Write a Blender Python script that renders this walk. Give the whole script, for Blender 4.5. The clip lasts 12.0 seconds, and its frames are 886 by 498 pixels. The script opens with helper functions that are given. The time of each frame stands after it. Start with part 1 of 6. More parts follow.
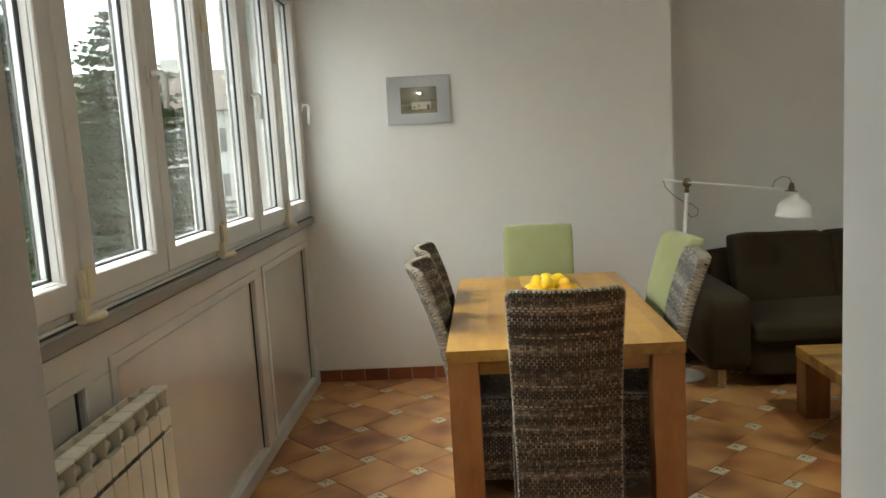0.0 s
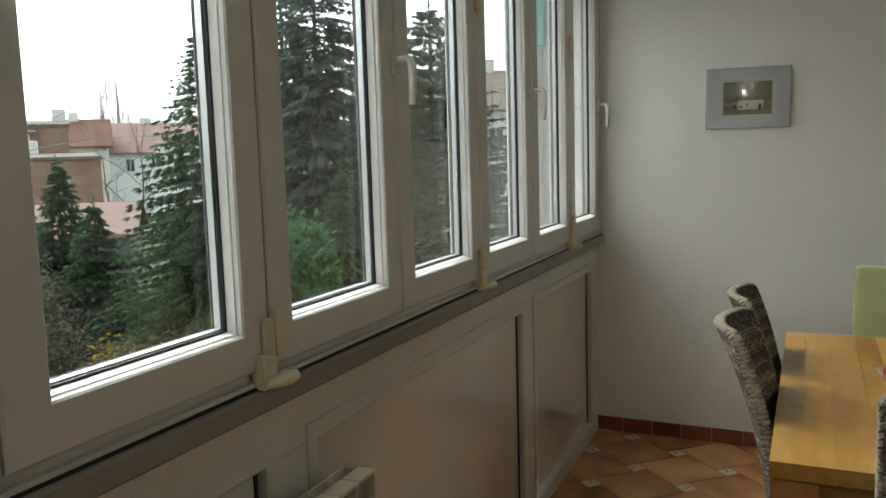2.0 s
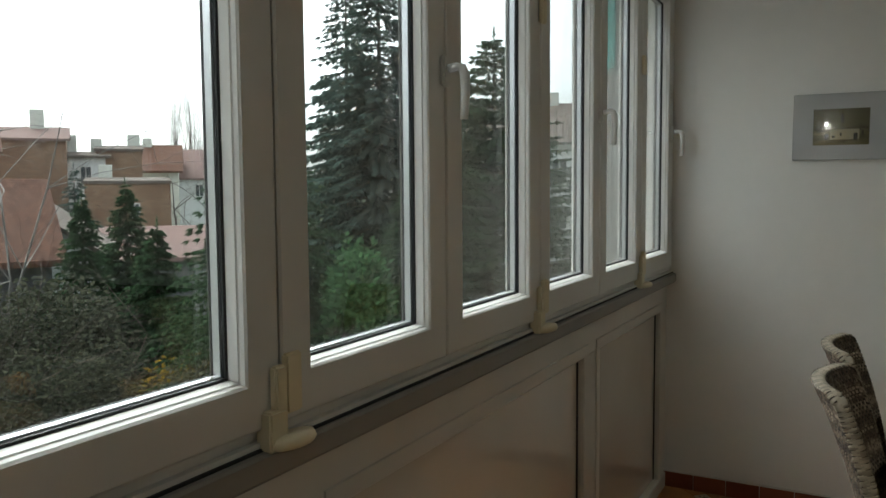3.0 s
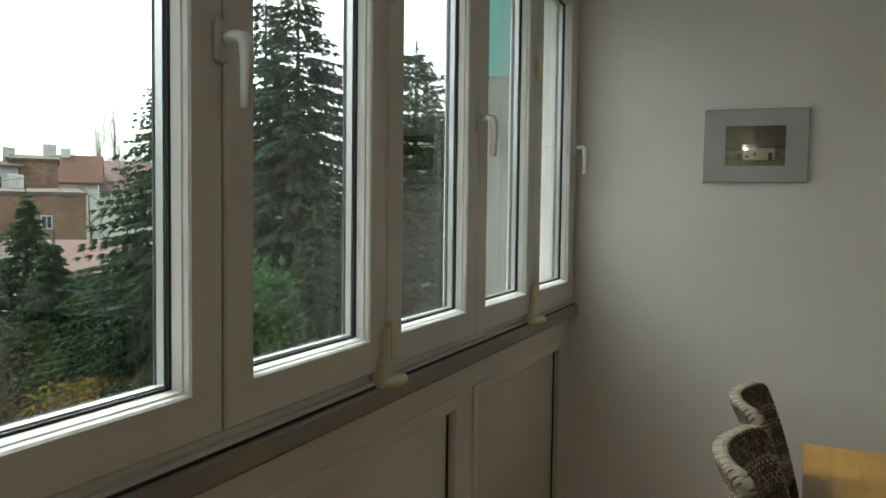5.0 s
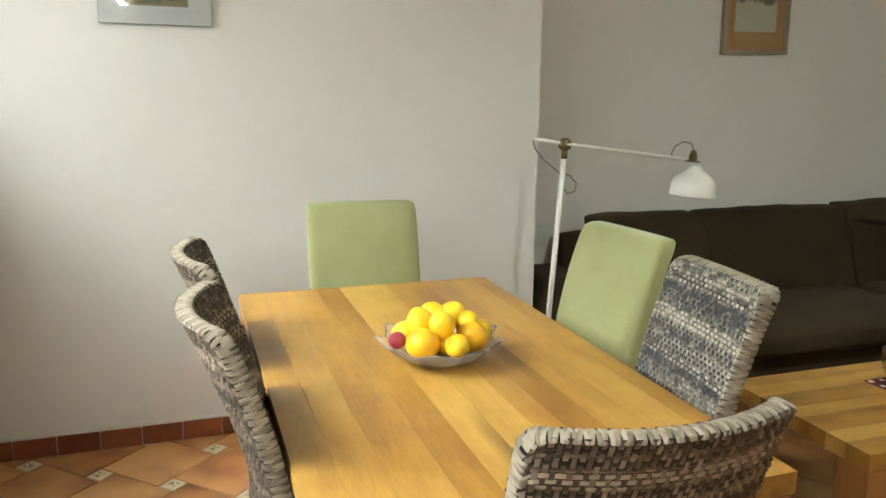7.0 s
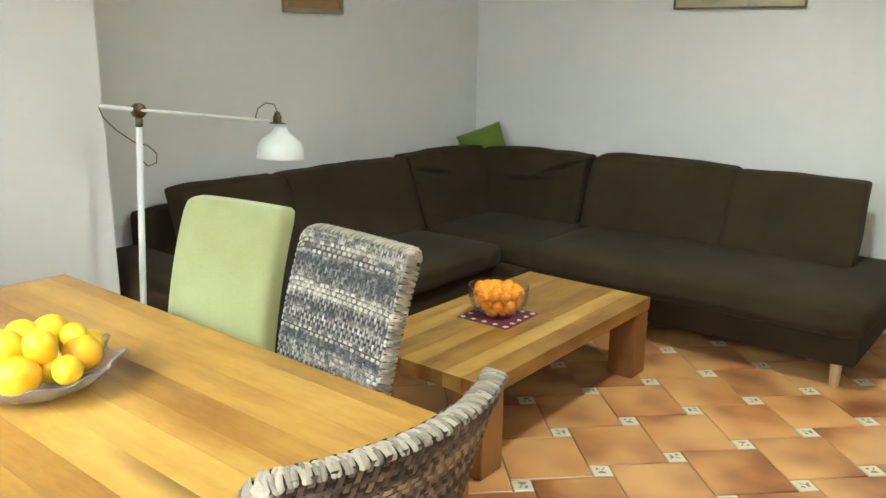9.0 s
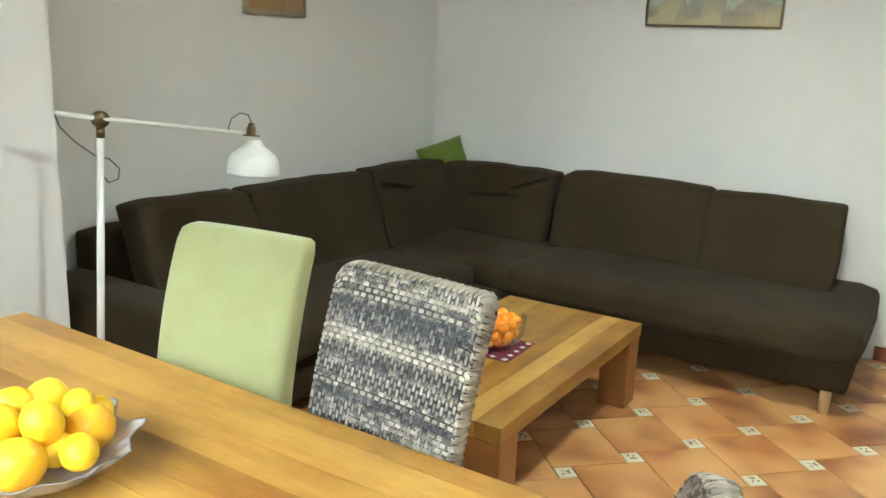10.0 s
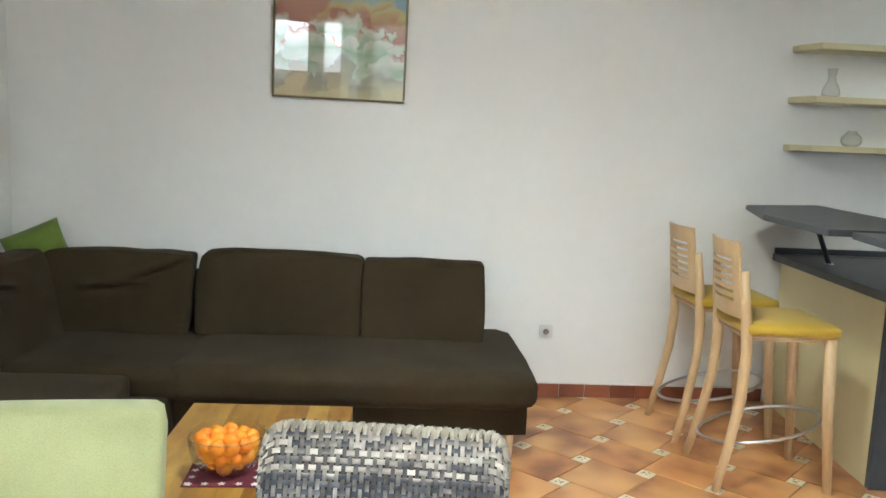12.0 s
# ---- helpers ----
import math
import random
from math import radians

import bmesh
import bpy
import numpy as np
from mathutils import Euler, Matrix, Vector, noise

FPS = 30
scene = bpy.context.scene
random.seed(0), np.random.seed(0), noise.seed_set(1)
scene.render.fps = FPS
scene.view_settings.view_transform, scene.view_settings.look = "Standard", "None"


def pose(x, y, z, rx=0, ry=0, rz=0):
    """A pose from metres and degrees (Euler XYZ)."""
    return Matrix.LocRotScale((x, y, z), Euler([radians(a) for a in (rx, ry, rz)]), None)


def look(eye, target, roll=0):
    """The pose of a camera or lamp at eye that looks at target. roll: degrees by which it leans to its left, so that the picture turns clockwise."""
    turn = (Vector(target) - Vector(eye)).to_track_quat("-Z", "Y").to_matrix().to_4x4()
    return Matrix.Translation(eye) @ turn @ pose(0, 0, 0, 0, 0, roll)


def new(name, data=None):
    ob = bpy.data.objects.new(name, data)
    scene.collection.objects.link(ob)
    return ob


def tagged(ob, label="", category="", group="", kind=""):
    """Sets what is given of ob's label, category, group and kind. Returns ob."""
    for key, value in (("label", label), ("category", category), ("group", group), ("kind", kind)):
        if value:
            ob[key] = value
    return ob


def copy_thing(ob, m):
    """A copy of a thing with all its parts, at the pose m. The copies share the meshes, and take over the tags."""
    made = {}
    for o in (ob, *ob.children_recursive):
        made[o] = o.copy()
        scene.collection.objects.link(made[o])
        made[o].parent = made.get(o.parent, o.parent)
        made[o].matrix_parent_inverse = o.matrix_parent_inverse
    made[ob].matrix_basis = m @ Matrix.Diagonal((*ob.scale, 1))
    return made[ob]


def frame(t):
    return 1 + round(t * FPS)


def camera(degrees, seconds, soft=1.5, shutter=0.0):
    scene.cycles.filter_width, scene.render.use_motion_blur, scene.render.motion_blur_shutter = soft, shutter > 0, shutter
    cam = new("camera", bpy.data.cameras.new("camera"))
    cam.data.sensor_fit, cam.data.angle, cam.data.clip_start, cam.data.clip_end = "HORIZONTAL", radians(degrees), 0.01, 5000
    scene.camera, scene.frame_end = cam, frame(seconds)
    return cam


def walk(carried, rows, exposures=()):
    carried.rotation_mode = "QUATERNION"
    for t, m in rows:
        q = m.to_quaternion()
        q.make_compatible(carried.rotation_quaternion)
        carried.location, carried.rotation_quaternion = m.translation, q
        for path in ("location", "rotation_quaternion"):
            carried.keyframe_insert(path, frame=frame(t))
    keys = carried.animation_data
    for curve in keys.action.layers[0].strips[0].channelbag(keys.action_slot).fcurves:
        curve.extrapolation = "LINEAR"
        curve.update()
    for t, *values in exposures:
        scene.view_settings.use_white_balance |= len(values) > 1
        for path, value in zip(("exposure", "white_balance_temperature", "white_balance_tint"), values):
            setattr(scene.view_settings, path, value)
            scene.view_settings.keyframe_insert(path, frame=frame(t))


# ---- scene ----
# the camera and its walk
cam = camera(58.7, 12.0)
PATH = [
    (0, (0.815, 0.954, 1.526), (0.696, 2.933, 1.264), -3.4),
    (0.5, (0.764, 1.134, 1.523), (0.57, 3.106, 1.257), -3.5),
    (1, (0.698, 1.341, 1.524), (0.423, 3.305, 1.261), -4.5),
    (1.5, (0.711, 1.542, 1.534), (0.049, 3.413, 1.289), -3.7),
    (2, (0.71, 1.707, 1.559), (-0.132, 3.506, 1.33), -1.7),
    (2.5, (0.637, 1.851, 1.549), (-0.271, 3.625, 1.38), -1.1),
    (2.7, (0.601, 1.898, 1.537), (-0.329, 3.661, 1.38), -0.8),
    (4.5, (0.695, 2.374, 1.558), (-0.53, 3.95, 1.436), -0.2),
    (5, (0.611, 2.51, 1.535), (-0.223, 4.326, 1.436), 0.7),
    (5.5, (0.616, 2.571, 1.489), (0.099, 4.489, 1.256), 0.2),
    (6, (0.657, 2.629, 1.464), (0.54, 4.587, 1.074), 0.7),
    (6.5, (0.547, 2.713, 1.469), (0.816, 4.652, 1.062), 0.2),
    (7, (0.459, 2.776, 1.447), (1.084, 4.632, 1.044), 0.5),
    (7.2, (0.444, 2.786, 1.443), (1.196, 4.595, 1.041), 1.8),
    (7.5, (0.39, 2.779, 1.442), (1.315, 4.502, 1.024), 2.6),
    (7.7, (0.371, 2.773, 1.444), (1.433, 4.41, 1.007), 1.9),
    (9.3, (0.463, 3.138, 1.438), (1.992, 4.333, 0.955), 1.0),
    (9.5, (0.483, 3.21, 1.438), (2.021, 4.394, 0.959), 1.5),
    (10, (0.431, 3.458, 1.441), (2.077, 4.495, 0.979), 2.4),
    (10.5, (0.419, 3.662, 1.44), (2.106, 4.64, 0.993), 2.3),
    (11, (0.488, 3.915, 1.452), (2.259, 4.78, 1.109), 1.4),
    (11.5, (0.512, 4.095, 1.455), (2.43, 4.571, 1.151), 2.9),
    (12, (0.492, 4.306, 1.474), (2.471, 4.188, 1.206), 2.5),
]
EXPOSURES = [(0.0, 2.95, 6300, 2), (1.0, 2.8, 6300, 2), (2.0, 2.2, 6200, 1), (2.7, 1.8, 6100, 0), (4.3, 1.55, 6000, -2), (5.0, 1.9, 6200, -3), (5.5, 2.5, 6350, -1),
             (6.0, 3.4, 6400, -1), (6.5, 3.5, 6350, 0), (7.5, 3.5, 6250, 1), (9.5, 4.1, 5800, -2), (10.5, 3.95, 5750, -1), (11.0, 4.2, 5650, 1), (11.5, 4.25, 5650, 2), (12.0, 4.05, 5650, 3)]
walk(cam, [(t, look(eye, target, roll)) for t, eye, target, roll in PATH], EXPOSURES)

# world, sun and lamps
world = bpy.data.worlds.new("overcast_sky")
scene.world = world
world.use_nodes = True
wn = world.node_tree
sky = wn.nodes.new("ShaderNodeTexSky")
sky.sky_type, sky.sun_disc = "NISHITA", False
sky.sun_elevation, sky.sun_rotation = radians(50), radians(-81)
sky.air_density, sky.dust_density, sky.ozone_density = 1.0, 5.0, 1.0
grey = wn.nodes.new("ShaderNodeHueSaturation")
grey.inputs["Saturation"].default_value = 0.18
wn.links.new(sky.outputs[0], grey.inputs["Color"])
wn.links.new(grey.outputs[0], wn.nodes["Background"].inputs["Color"])
wn.nodes["Background"].inputs["Strength"].default_value = 0.15
sun_data = bpy.data.lights.new("sun", "SUN")
sun_data.energy, sun_data.angle, sun_data.color = 0.5, radians(110), (1.0, 0.96, 0.9)
sun = new("sun", sun_data)
sun.matrix_world = look((-20, 3, 24), (0, 0, 0))


def downlight(x, y, z, watts, size, colour, cone):
    data = bpy.data.lights.new("downlight", "SPOT")
    data.energy, data.shadow_soft_size, data.color = watts, size, colour
    data.spot_size, data.spot_blend = radians(cone), 1.0
    ob = new("downlight", data)
    ob.location = (x, y, z)
    return ob


WARM = (0.98, 1.0, 0.90)
downlight(2.95, 3.85, 2.56, 7.6, 0.16, WARM, 150)
# unseen kitchen lamp, added as weak light for counter and shelves
downlight(3.95, 1.25, 2.56, 0.8, 0.16, WARM, 160)
for x, y, watts in ((2.95, 3.85, 1.9), (3.95, 1.25, 0.25)):
    data = bpy.data.lights.new("lamp_glow", "POINT")
    data.energy, data.shadow_soft_size, data.color = watts, 0.08, WARM
    new("lamp_glow", data).location = (x, y, 2.55)
bulb_data = bpy.data.lights.new("small_bulb", "POINT")
bulb_data.energy, bulb_data.shadow_soft_size, bulb_data.color = 0.08, 0.012, WARM
new("small_bulb", bulb_data).location = (0.087, 1.80, 2.13)


# materials
def node_mat(name):
    m = bpy.data.materials.new(name)
    m.use_nodes = True
    t = m.node_tree
    return m, t, t.nodes["Principled BSDF"]


def ramp(t, fac, stops):
    r = t.nodes.new("ShaderNodeValToRGB")
    el = r.color_ramp.elements
    el[0].position, el[0].color = stops[0][0], (*stops[0][1], 1)
    el[1].position, el[1].color = stops[-1][0], (*stops[-1][1], 1)
    for p, c in stops[1:-1]:
        e = el.new(p)
        e.color = (*c, 1)
    t.links.new(fac, r.inputs[0])
    return r.outputs[0]


def coords(t, scale=(1, 1, 1), which="Object", turn=(0, 0, 0)):
    c = t.nodes.new("ShaderNodeTexCoord")
    m = t.nodes.new("ShaderNodeMapping")
    m.inputs["Scale"].default_value = scale
    m.inputs["Rotation"].default_value = turn
    t.links.new(c.outputs[which], m.inputs["Vector"])
    return m.outputs[0]


def noise_tex(t, vec, scale, detail=4.0, rough=0.55):
    n = t.nodes.new("ShaderNodeTexNoise")
    n.inputs["Scale"].default_value, n.inputs["Detail"].default_value = scale, detail
    n.inputs["Roughness"].default_value = rough
    if vec is not None:
        t.links.new(vec, n.inputs["Vector"])
    return n.outputs["Fac"]


def math_node(t, op, a, b):
    n = t.nodes.new("ShaderNodeMath")
    n.operation = op
    for i, v in ((0, a), (1, b)):
        if isinstance(v, (int, float)):
            n.inputs[i].default_value = v
        else:
            t.links.new(v, n.inputs[i])
    return n.outputs[0]


def mix_rgb(t, fac, a, b, blend="MIX"):
    n = t.nodes.new("ShaderNodeMix")
    n.data_type, n.blend_type = "RGBA", blend
    for i, v in ((0, fac), (6, a), (7, b)):
        if isinstance(v, (int, float)):
            n.inputs[i].default_value = v
        elif isinstance(v, tuple):
            n.inputs[i].default_value = (*v, 1)
        else:
            t.links.new(v, n.inputs[i])
    return n.outputs[2]


def smooth(t, value, low, high):
    n = t.nodes.new("ShaderNodeMapRange")
    n.interpolation_type = "SMOOTHSTEP"
    t.links.new(value, n.inputs["Value"])
    n.inputs["From Min"].default_value, n.inputs["From Max"].default_value = low, high
    return n.outputs[0]


def bump(t, p, height, strength, distance=0.01):
    b = t.nodes.new("ShaderNodeBump")
    b.inputs["Strength"].default_value, b.inputs["Distance"].default_value = strength, distance
    t.links.new(height, b.inputs["Height"])
    t.links.new(b.outputs[0], p.inputs["Normal"])


def paint(name, colour, rough=0.5, vary=0.06, grain=300, relief=0.08, metal=0.0, stain=2.0):
    """A painted or moulded surface: one colour with faint stains, uneven gloss and a fine grain."""
    m, t, p = node_mat(name)
    v = coords(t)
    big = noise_tex(t, v, stain, 5)
    dark = tuple(c * (1 - vary * 2) for c in colour)
    light = tuple(min(1, c * (1 + vary)) for c in colour)
    col = ramp(t, big, [(0.3, dark), (0.7, light)])
    t.links.new(col, p.inputs["Base Color"])
    fine = noise_tex(t, v, grain, 2)
    r = math_node(t, "ADD", rough - 0.06, math_node(t, "MULTIPLY", big, 0.12))
    t.links.new(r, p.inputs["Roughness"])
    p.inputs["Metallic"].default_value = metal
    if relief:
        bump(t, p, fine, relief, 0.002)
    return m


def fabric(name, a, b, scale=500, rough=0.95, sheen=0.3, big_scale=3.0):
    m, t, p = node_mat(name)
    v = coords(t)
    weave = noise_tex(t, v, scale, 2)
    patch = noise_tex(t, v, big_scale, 5)
    f = math_node(t, "ADD", math_node(t, "MULTIPLY", weave, 0.5), math_node(t, "MULTIPLY", patch, 0.5))
    t.links.new(ramp(t, f, [(0.35, a), (0.65, b)]), p.inputs["Base Color"])
    p.inputs["Roughness"].default_value = rough
    p.inputs["Sheen Weight"].default_value = sheen
    p.inputs["Specular IOR Level"].default_value = 0.2
    p.inputs["Sheen Roughness"].default_value = 0.4
    bump(t, p, weave, 0.35, 0.002)
    return m


def wood(name, pale, mid, dark, along="Y", rough=0.42, tone=0.35):
    """Boards: each object its own tone; rings drawn out along the grain, a few knots."""
    m, t, p = node_mat(name)
    info = t.nodes.new("ShaderNodeObjectInfo")
    s = {"X": (1.8, 11, 11), "Y": (11, 1.8, 11), "Z": (11, 11, 1.8)}[along]
    c = t.nodes.new("ShaderNodeTexCoord")
    shift = t.nodes.new("ShaderNodeVectorMath")
    shift.operation = "MULTIPLY_ADD"
    shift.inputs[1].default_value = s
    t.links.new(c.outputs["Object"], shift.inputs[0])
    off = t.nodes.new("ShaderNodeCombineXYZ")
    for i in range(3):
        t.links.new(math_node(t, "MULTIPLY", info.outputs["Random"], 37.0 + 11 * i), off.inputs[i])
    t.links.new(off.outputs[0], shift.inputs[2])
    grain = noise_tex(t, shift.outputs[0], 1.1, 7, 0.55)
    fine = noise_tex(t, shift.outputs[0], 9.0, 4, 0.6)
    f = math_node(t, "ADD", math_node(t, "MULTIPLY", grain, 0.75), math_node(t, "MULTIPLY", fine, 0.25))
    f = math_node(t, "ADD", f, math_node(t, "MULTIPLY", math_node(t, "SUBTRACT", info.outputs["Random"], 0.5), tone))
    blotch = noise_tex(t, coords(t), 6.0, 3, 0.5)
    f = math_node(t, "ADD", f, math_node(t, "MULTIPLY", math_node(t, "SUBTRACT", blotch, 0.5), 0.35))
    col = ramp(t, f, [(0.25, dark), (0.5, mid), (0.75, pale)])
    knots = t.nodes.new("ShaderNodeTexVoronoi")
    knots.inputs["Scale"].default_value = 0.42
    t.links.new(shift.outputs[0], knots.inputs["Vector"])
    k = ramp(t, knots.outputs["Distance"], [(0.03, (1, 1, 1)), (0.19, (0, 0, 0))])
    col = mix_rgb(t, math_node(t, "MULTIPLY", k, 0.9), col, tuple(c * 0.45 for c in dark))
    t.links.new(col, p.inputs["Base Color"])
    t.links.new(math_node(t, "ADD", rough - 0.08, math_node(t, "MULTIPLY", grain, 0.2)), p.inputs["Roughness"])
    bump(t, p, fine, 0.12, 0.002)
    return m


def clear_glass(name, tint=(1, 1, 1), rough=0.0, ior=1.45):
    m, t, p = node_mat(name)
    p.inputs["Base Color"].default_value = (*tint, 1)
    p.inputs["Transmission Weight"].default_value = 1.0
    p.inputs["Roughness"].default_value = rough
    p.inputs["IOR"].default_value = ior
    return m


def thin_glass(name):
    """A thin clear wall: see-through, with a mirror gloss that grows at the edges."""
    m, t, p = node_mat(name)
    clear, gloss = t.nodes.new("ShaderNodeBsdfTransparent"), t.nodes.new("ShaderNodeBsdfGlossy")
    gloss.inputs["Roughness"].default_value = 0.02
    rim, both = t.nodes.new("ShaderNodeLayerWeight"), t.nodes.new("ShaderNodeMixShader")
    clear.inputs["Color"].default_value = (0.97, 0.97, 0.965, 1)
    edge = math_node(t, "POWER", rim.outputs["Facing"], 2.5)
    t.links.new(math_node(t, "ADD", 0.03, math_node(t, "MULTIPLY", edge, 0.7)), both.inputs[0])
    t.links.new(clear.outputs[0], both.inputs[1])
    t.links.new(gloss.outputs[0], both.inputs[2])
    t.links.new(both.outputs[0], t.nodes["Material Output"].inputs["Surface"])
    return m


def plaster(name, colour):
    m, t, p = node_mat(name)
    v = coords(t)
    big = noise_tex(t, v, 0.9, 6, 0.6)
    mid = noise_tex(t, v, 14, 4)
    fine = noise_tex(t, v, 160, 3)
    f = math_node(t, "ADD", math_node(t, "MULTIPLY", big, 0.7), math_node(t, "MULTIPLY", mid, 0.3))
    t.links.new(ramp(t, f, [(0.3, tuple(c * 0.93 for c in colour)), (0.7, colour)]), p.inputs["Base Color"])
    p.inputs["Roughness"].default_value = 0.82
    h = math_node(t, "ADD", math_node(t, "MULTIPLY", mid, 0.8), math_node(t, "MULTIPLY", fine, 0.3))
    bump(t, p, h, 0.10, 0.006)
    return m


def terracotta(name, stops, gloss):
    """Glazed clay: cloudy firing marks, each tile with its own tone."""
    m, t, p = node_mat(name)
    info = t.nodes.new("ShaderNodeObjectInfo")
    geo = t.nodes.new("ShaderNodeNewGeometry")
    fields = []
    for scale, detail in ((7.0, 2.0), (3.5, 1.0)):
        n = t.nodes.new("ShaderNodeTexNoise")
        n.noise_dimensions = "4D"
        n.inputs["Scale"].default_value, n.inputs["Detail"].default_value, n.inputs["Roughness"].default_value = scale, detail, 0.4
        t.links.new(geo.outputs["Position"], n.inputs["Vector"])
        t.links.new(math_node(t, "MULTIPLY", info.outputs["Random"], 9.0), n.inputs["W"])
        fields.append(n.outputs["Fac"])
    cloud, wide = fields
    tone = math_node(t, "MULTIPLY", math_node(t, "SUBTRACT", info.outputs["Random"], 0.5), 0.35)
    low = mix_rgb(t, smooth(t, math_node(t, "ADD", cloud, tone), 0.25, 0.75), stops[0][1], stops[1][1])
    high = mix_rgb(t, smooth(t, wide, 0.25, 0.75), low, stops[-1][1])
    t.links.new(high, p.inputs["Base Color"])
    t.links.new(math_node(t, "ADD", gloss, math_node(t, "MULTIPLY", wide, 0.12)), p.inputs["Roughness"])
    return m


WALL = plaster("white_plaster", (0.81, 0.79, 0.755))
CEIL = plaster("ceiling_plaster", (0.84, 0.84, 0.82))
PVC = paint("white_pvc", (0.63, 0.62, 0.59), 0.35, 0.03, 200, 0.03)
LAMINATE = paint("cream_laminate", (0.69, 0.645, 0.565), 0.16, 0.03, 120, 0.0)
LAMINATE.node_tree.nodes["Principled BSDF"].inputs["Coat Weight"].default_value = 1.0
LAMINATE.node_tree.nodes["Principled BSDF"].inputs["Coat Roughness"].default_value = 0.03
RAIL = paint("ivory_panel_rail", (0.64, 0.61, 0.555), 0.38, 0.04, 200, 0.04)
NOSE = paint("grey_sill_edge", (0.27, 0.25, 0.22), 0.45, 0.08, 150, 0.08)
GASKET = paint("black_rubber", (0.015, 0.015, 0.016), 0.6, 0.1, 300, 0.1)
HINGE = paint("yellowed_plastic", (0.66, 0.58, 0.40), 0.4, 0.08, 200, 0.05)
ALU = paint("brushed_aluminium", (0.62, 0.62, 0.63), 0.3, 0.04, 600, 0.1, 1.0)
PANE = clear_glass("window_glass", (0.98, 0.99, 0.985))
RADIATOR = paint("cream_radiator_enamel", (0.74, 0.69, 0.56), 0.35, 0.05, 120, 0.05)
TILE = terracotta("terracotta_tile", [(0.18, (0.20, 0.062, 0.021)), (0.50, (0.46, 0.182, 0.055)), (0.80, (0.65, 0.350, 0.132))], 0.27)
SKIRT = terracotta("terracotta_skirting", [(0.3, (0.15, 0.04, 0.02)), (0.7, (0.30, 0.095, 0.045))], 0.3)
GROUT = paint("grey_grout", (0.24, 0.18, 0.13), 0.9, 0.2, 200, 0.4)
INSERT = paint("cream_inset_tile", (0.72, 0.64, 0.46), 0.38, 0.08, 150, 0.1)
MOTIF = paint("brown_grey_motif", (0.26, 0.20, 0.14), 0.4, 0.2, 150, 0.1)
CAULK = paint("white_caulk", (0.74, 0.72, 0.68), 0.7, 0.08, 150, 0.2)


# mesh helpers
def bm_box(bm, x0, x1, y0, y1, z0, z1, m=None):
    vs = [bm.verts.new(Vector(c) if m is None else m @ Vector(c)) for c in
          ((x0, y0, z0), (x1, y0, z0), (x1, y1, z0), (x0, y1, z0), (x0, y0, z1), (x1, y0, z1), (x1, y1, z1), (x0, y1, z1))]
    for f in ((3, 2, 1, 0), (4, 5, 6, 7), (0, 1, 5, 4), (1, 2, 6, 5), (2, 3, 7, 6), (3, 0, 4, 7)):
        bm.faces.new([vs[i] for i in f])
    return vs


def bm_bevel(bm, width, segments=2):
    bmesh.ops.bevel(bm, geom=list(bm.edges), offset=width, segments=segments, affect="EDGES", clamp_overlap=True)


def rbox(x0, x1, y0, y1, z0, z1, r=0.003, seg=2, m=None):
    bm = bmesh.new()
    bm_box(bm, x0, x1, y0, y1, z0, z1, m)
    if r:
        bm_bevel(bm, r, seg)
    return bm


def bm_tube(bm, points, radius, sides=10, caps=True):
    """A round bar along points; radius is one number or one a point."""
    pts = [Vector(p) for p in points]
    rad = radius if isinstance(radius, (list, tuple)) else [radius] * len(pts)
    rings = []
    up = None
    for i, p in enumerate(pts):
        d = (pts[min(i + 1, len(pts) - 1)] - pts[max(i - 1, 0)]).normalized()
        if up is None:
            up = d.orthogonal().normalized()
        up = (up - d * up.dot(d)).normalized()
        side = d.cross(up)
        rings.append([bm.verts.new(p + (up * math.cos(a) + side * math.sin(a)) * rad[i])
                      for a in (2 * math.pi * k / sides for k in range(sides))])
    for a, b in zip(rings, rings[1:]):
        for k in range(sides):
            bm.faces.new((a[k], a[(k + 1) % sides], b[(k + 1) % sides], b[k])).smooth = True
    if caps:
        bm.faces.new(rings[0][::-1])
        bm.faces.new(rings[-1])
    return rings


def bm_lathe(bm, profile, sides=32, centre=(0, 0, 0), wave=None, closed=False):
    """Turns (radius, height) pairs round z. wave(angle, index) scales the radius and lifts the height."""
    rings = []
    for i, (r, z) in enumerate(profile):
        ring = []
        for k in range(sides):
            a = 2 * math.pi * k / sides
            s, dz = wave(a, i) if wave else (1, 0)
            ring.append(bm.verts.new((centre[0] + r * s * math.cos(a), centre[1] + r * s * math.sin(a), centre[2] + z + dz)))
        rings.append(ring)
    for a, b in zip(rings, rings[1:]):
        for k in range(sides):
            bm.faces.new((a[k], a[(k + 1) % sides], b[(k + 1) % sides], b[k])).smooth = True
    if closed:
        bm.faces.new(rings[0][::-1])
        bm.faces.new(rings[-1])
    return rings


def mesh_of(name, bm, material):
    bmesh.ops.recalc_face_normals(bm, faces=list(bm.faces))
    me = bpy.data.meshes.new(name)
    bm.to_mesh(me)
    bm.free()
    for mat in material if isinstance(material, (list, tuple)) else [material]:
        me.materials.append(mat)
    return me


def part(name, bm, material, parent, label="", m=None):
    """Links a bmesh as one mesh object under a thing or a part."""
    ob = new(name, mesh_of(name, bm, material))
    ob.parent = parent
    if m is not None:
        ob.matrix_basis = m
    if label:
        ob["label"] = label
    return ob


def thing(name, label, category, m=None, group="", kind=""):
    ob = new(name)
    ob.empty_display_size = 0.1
    if m is not None:
        ob.matrix_basis = m
    return tagged(ob, label, category, group, kind)


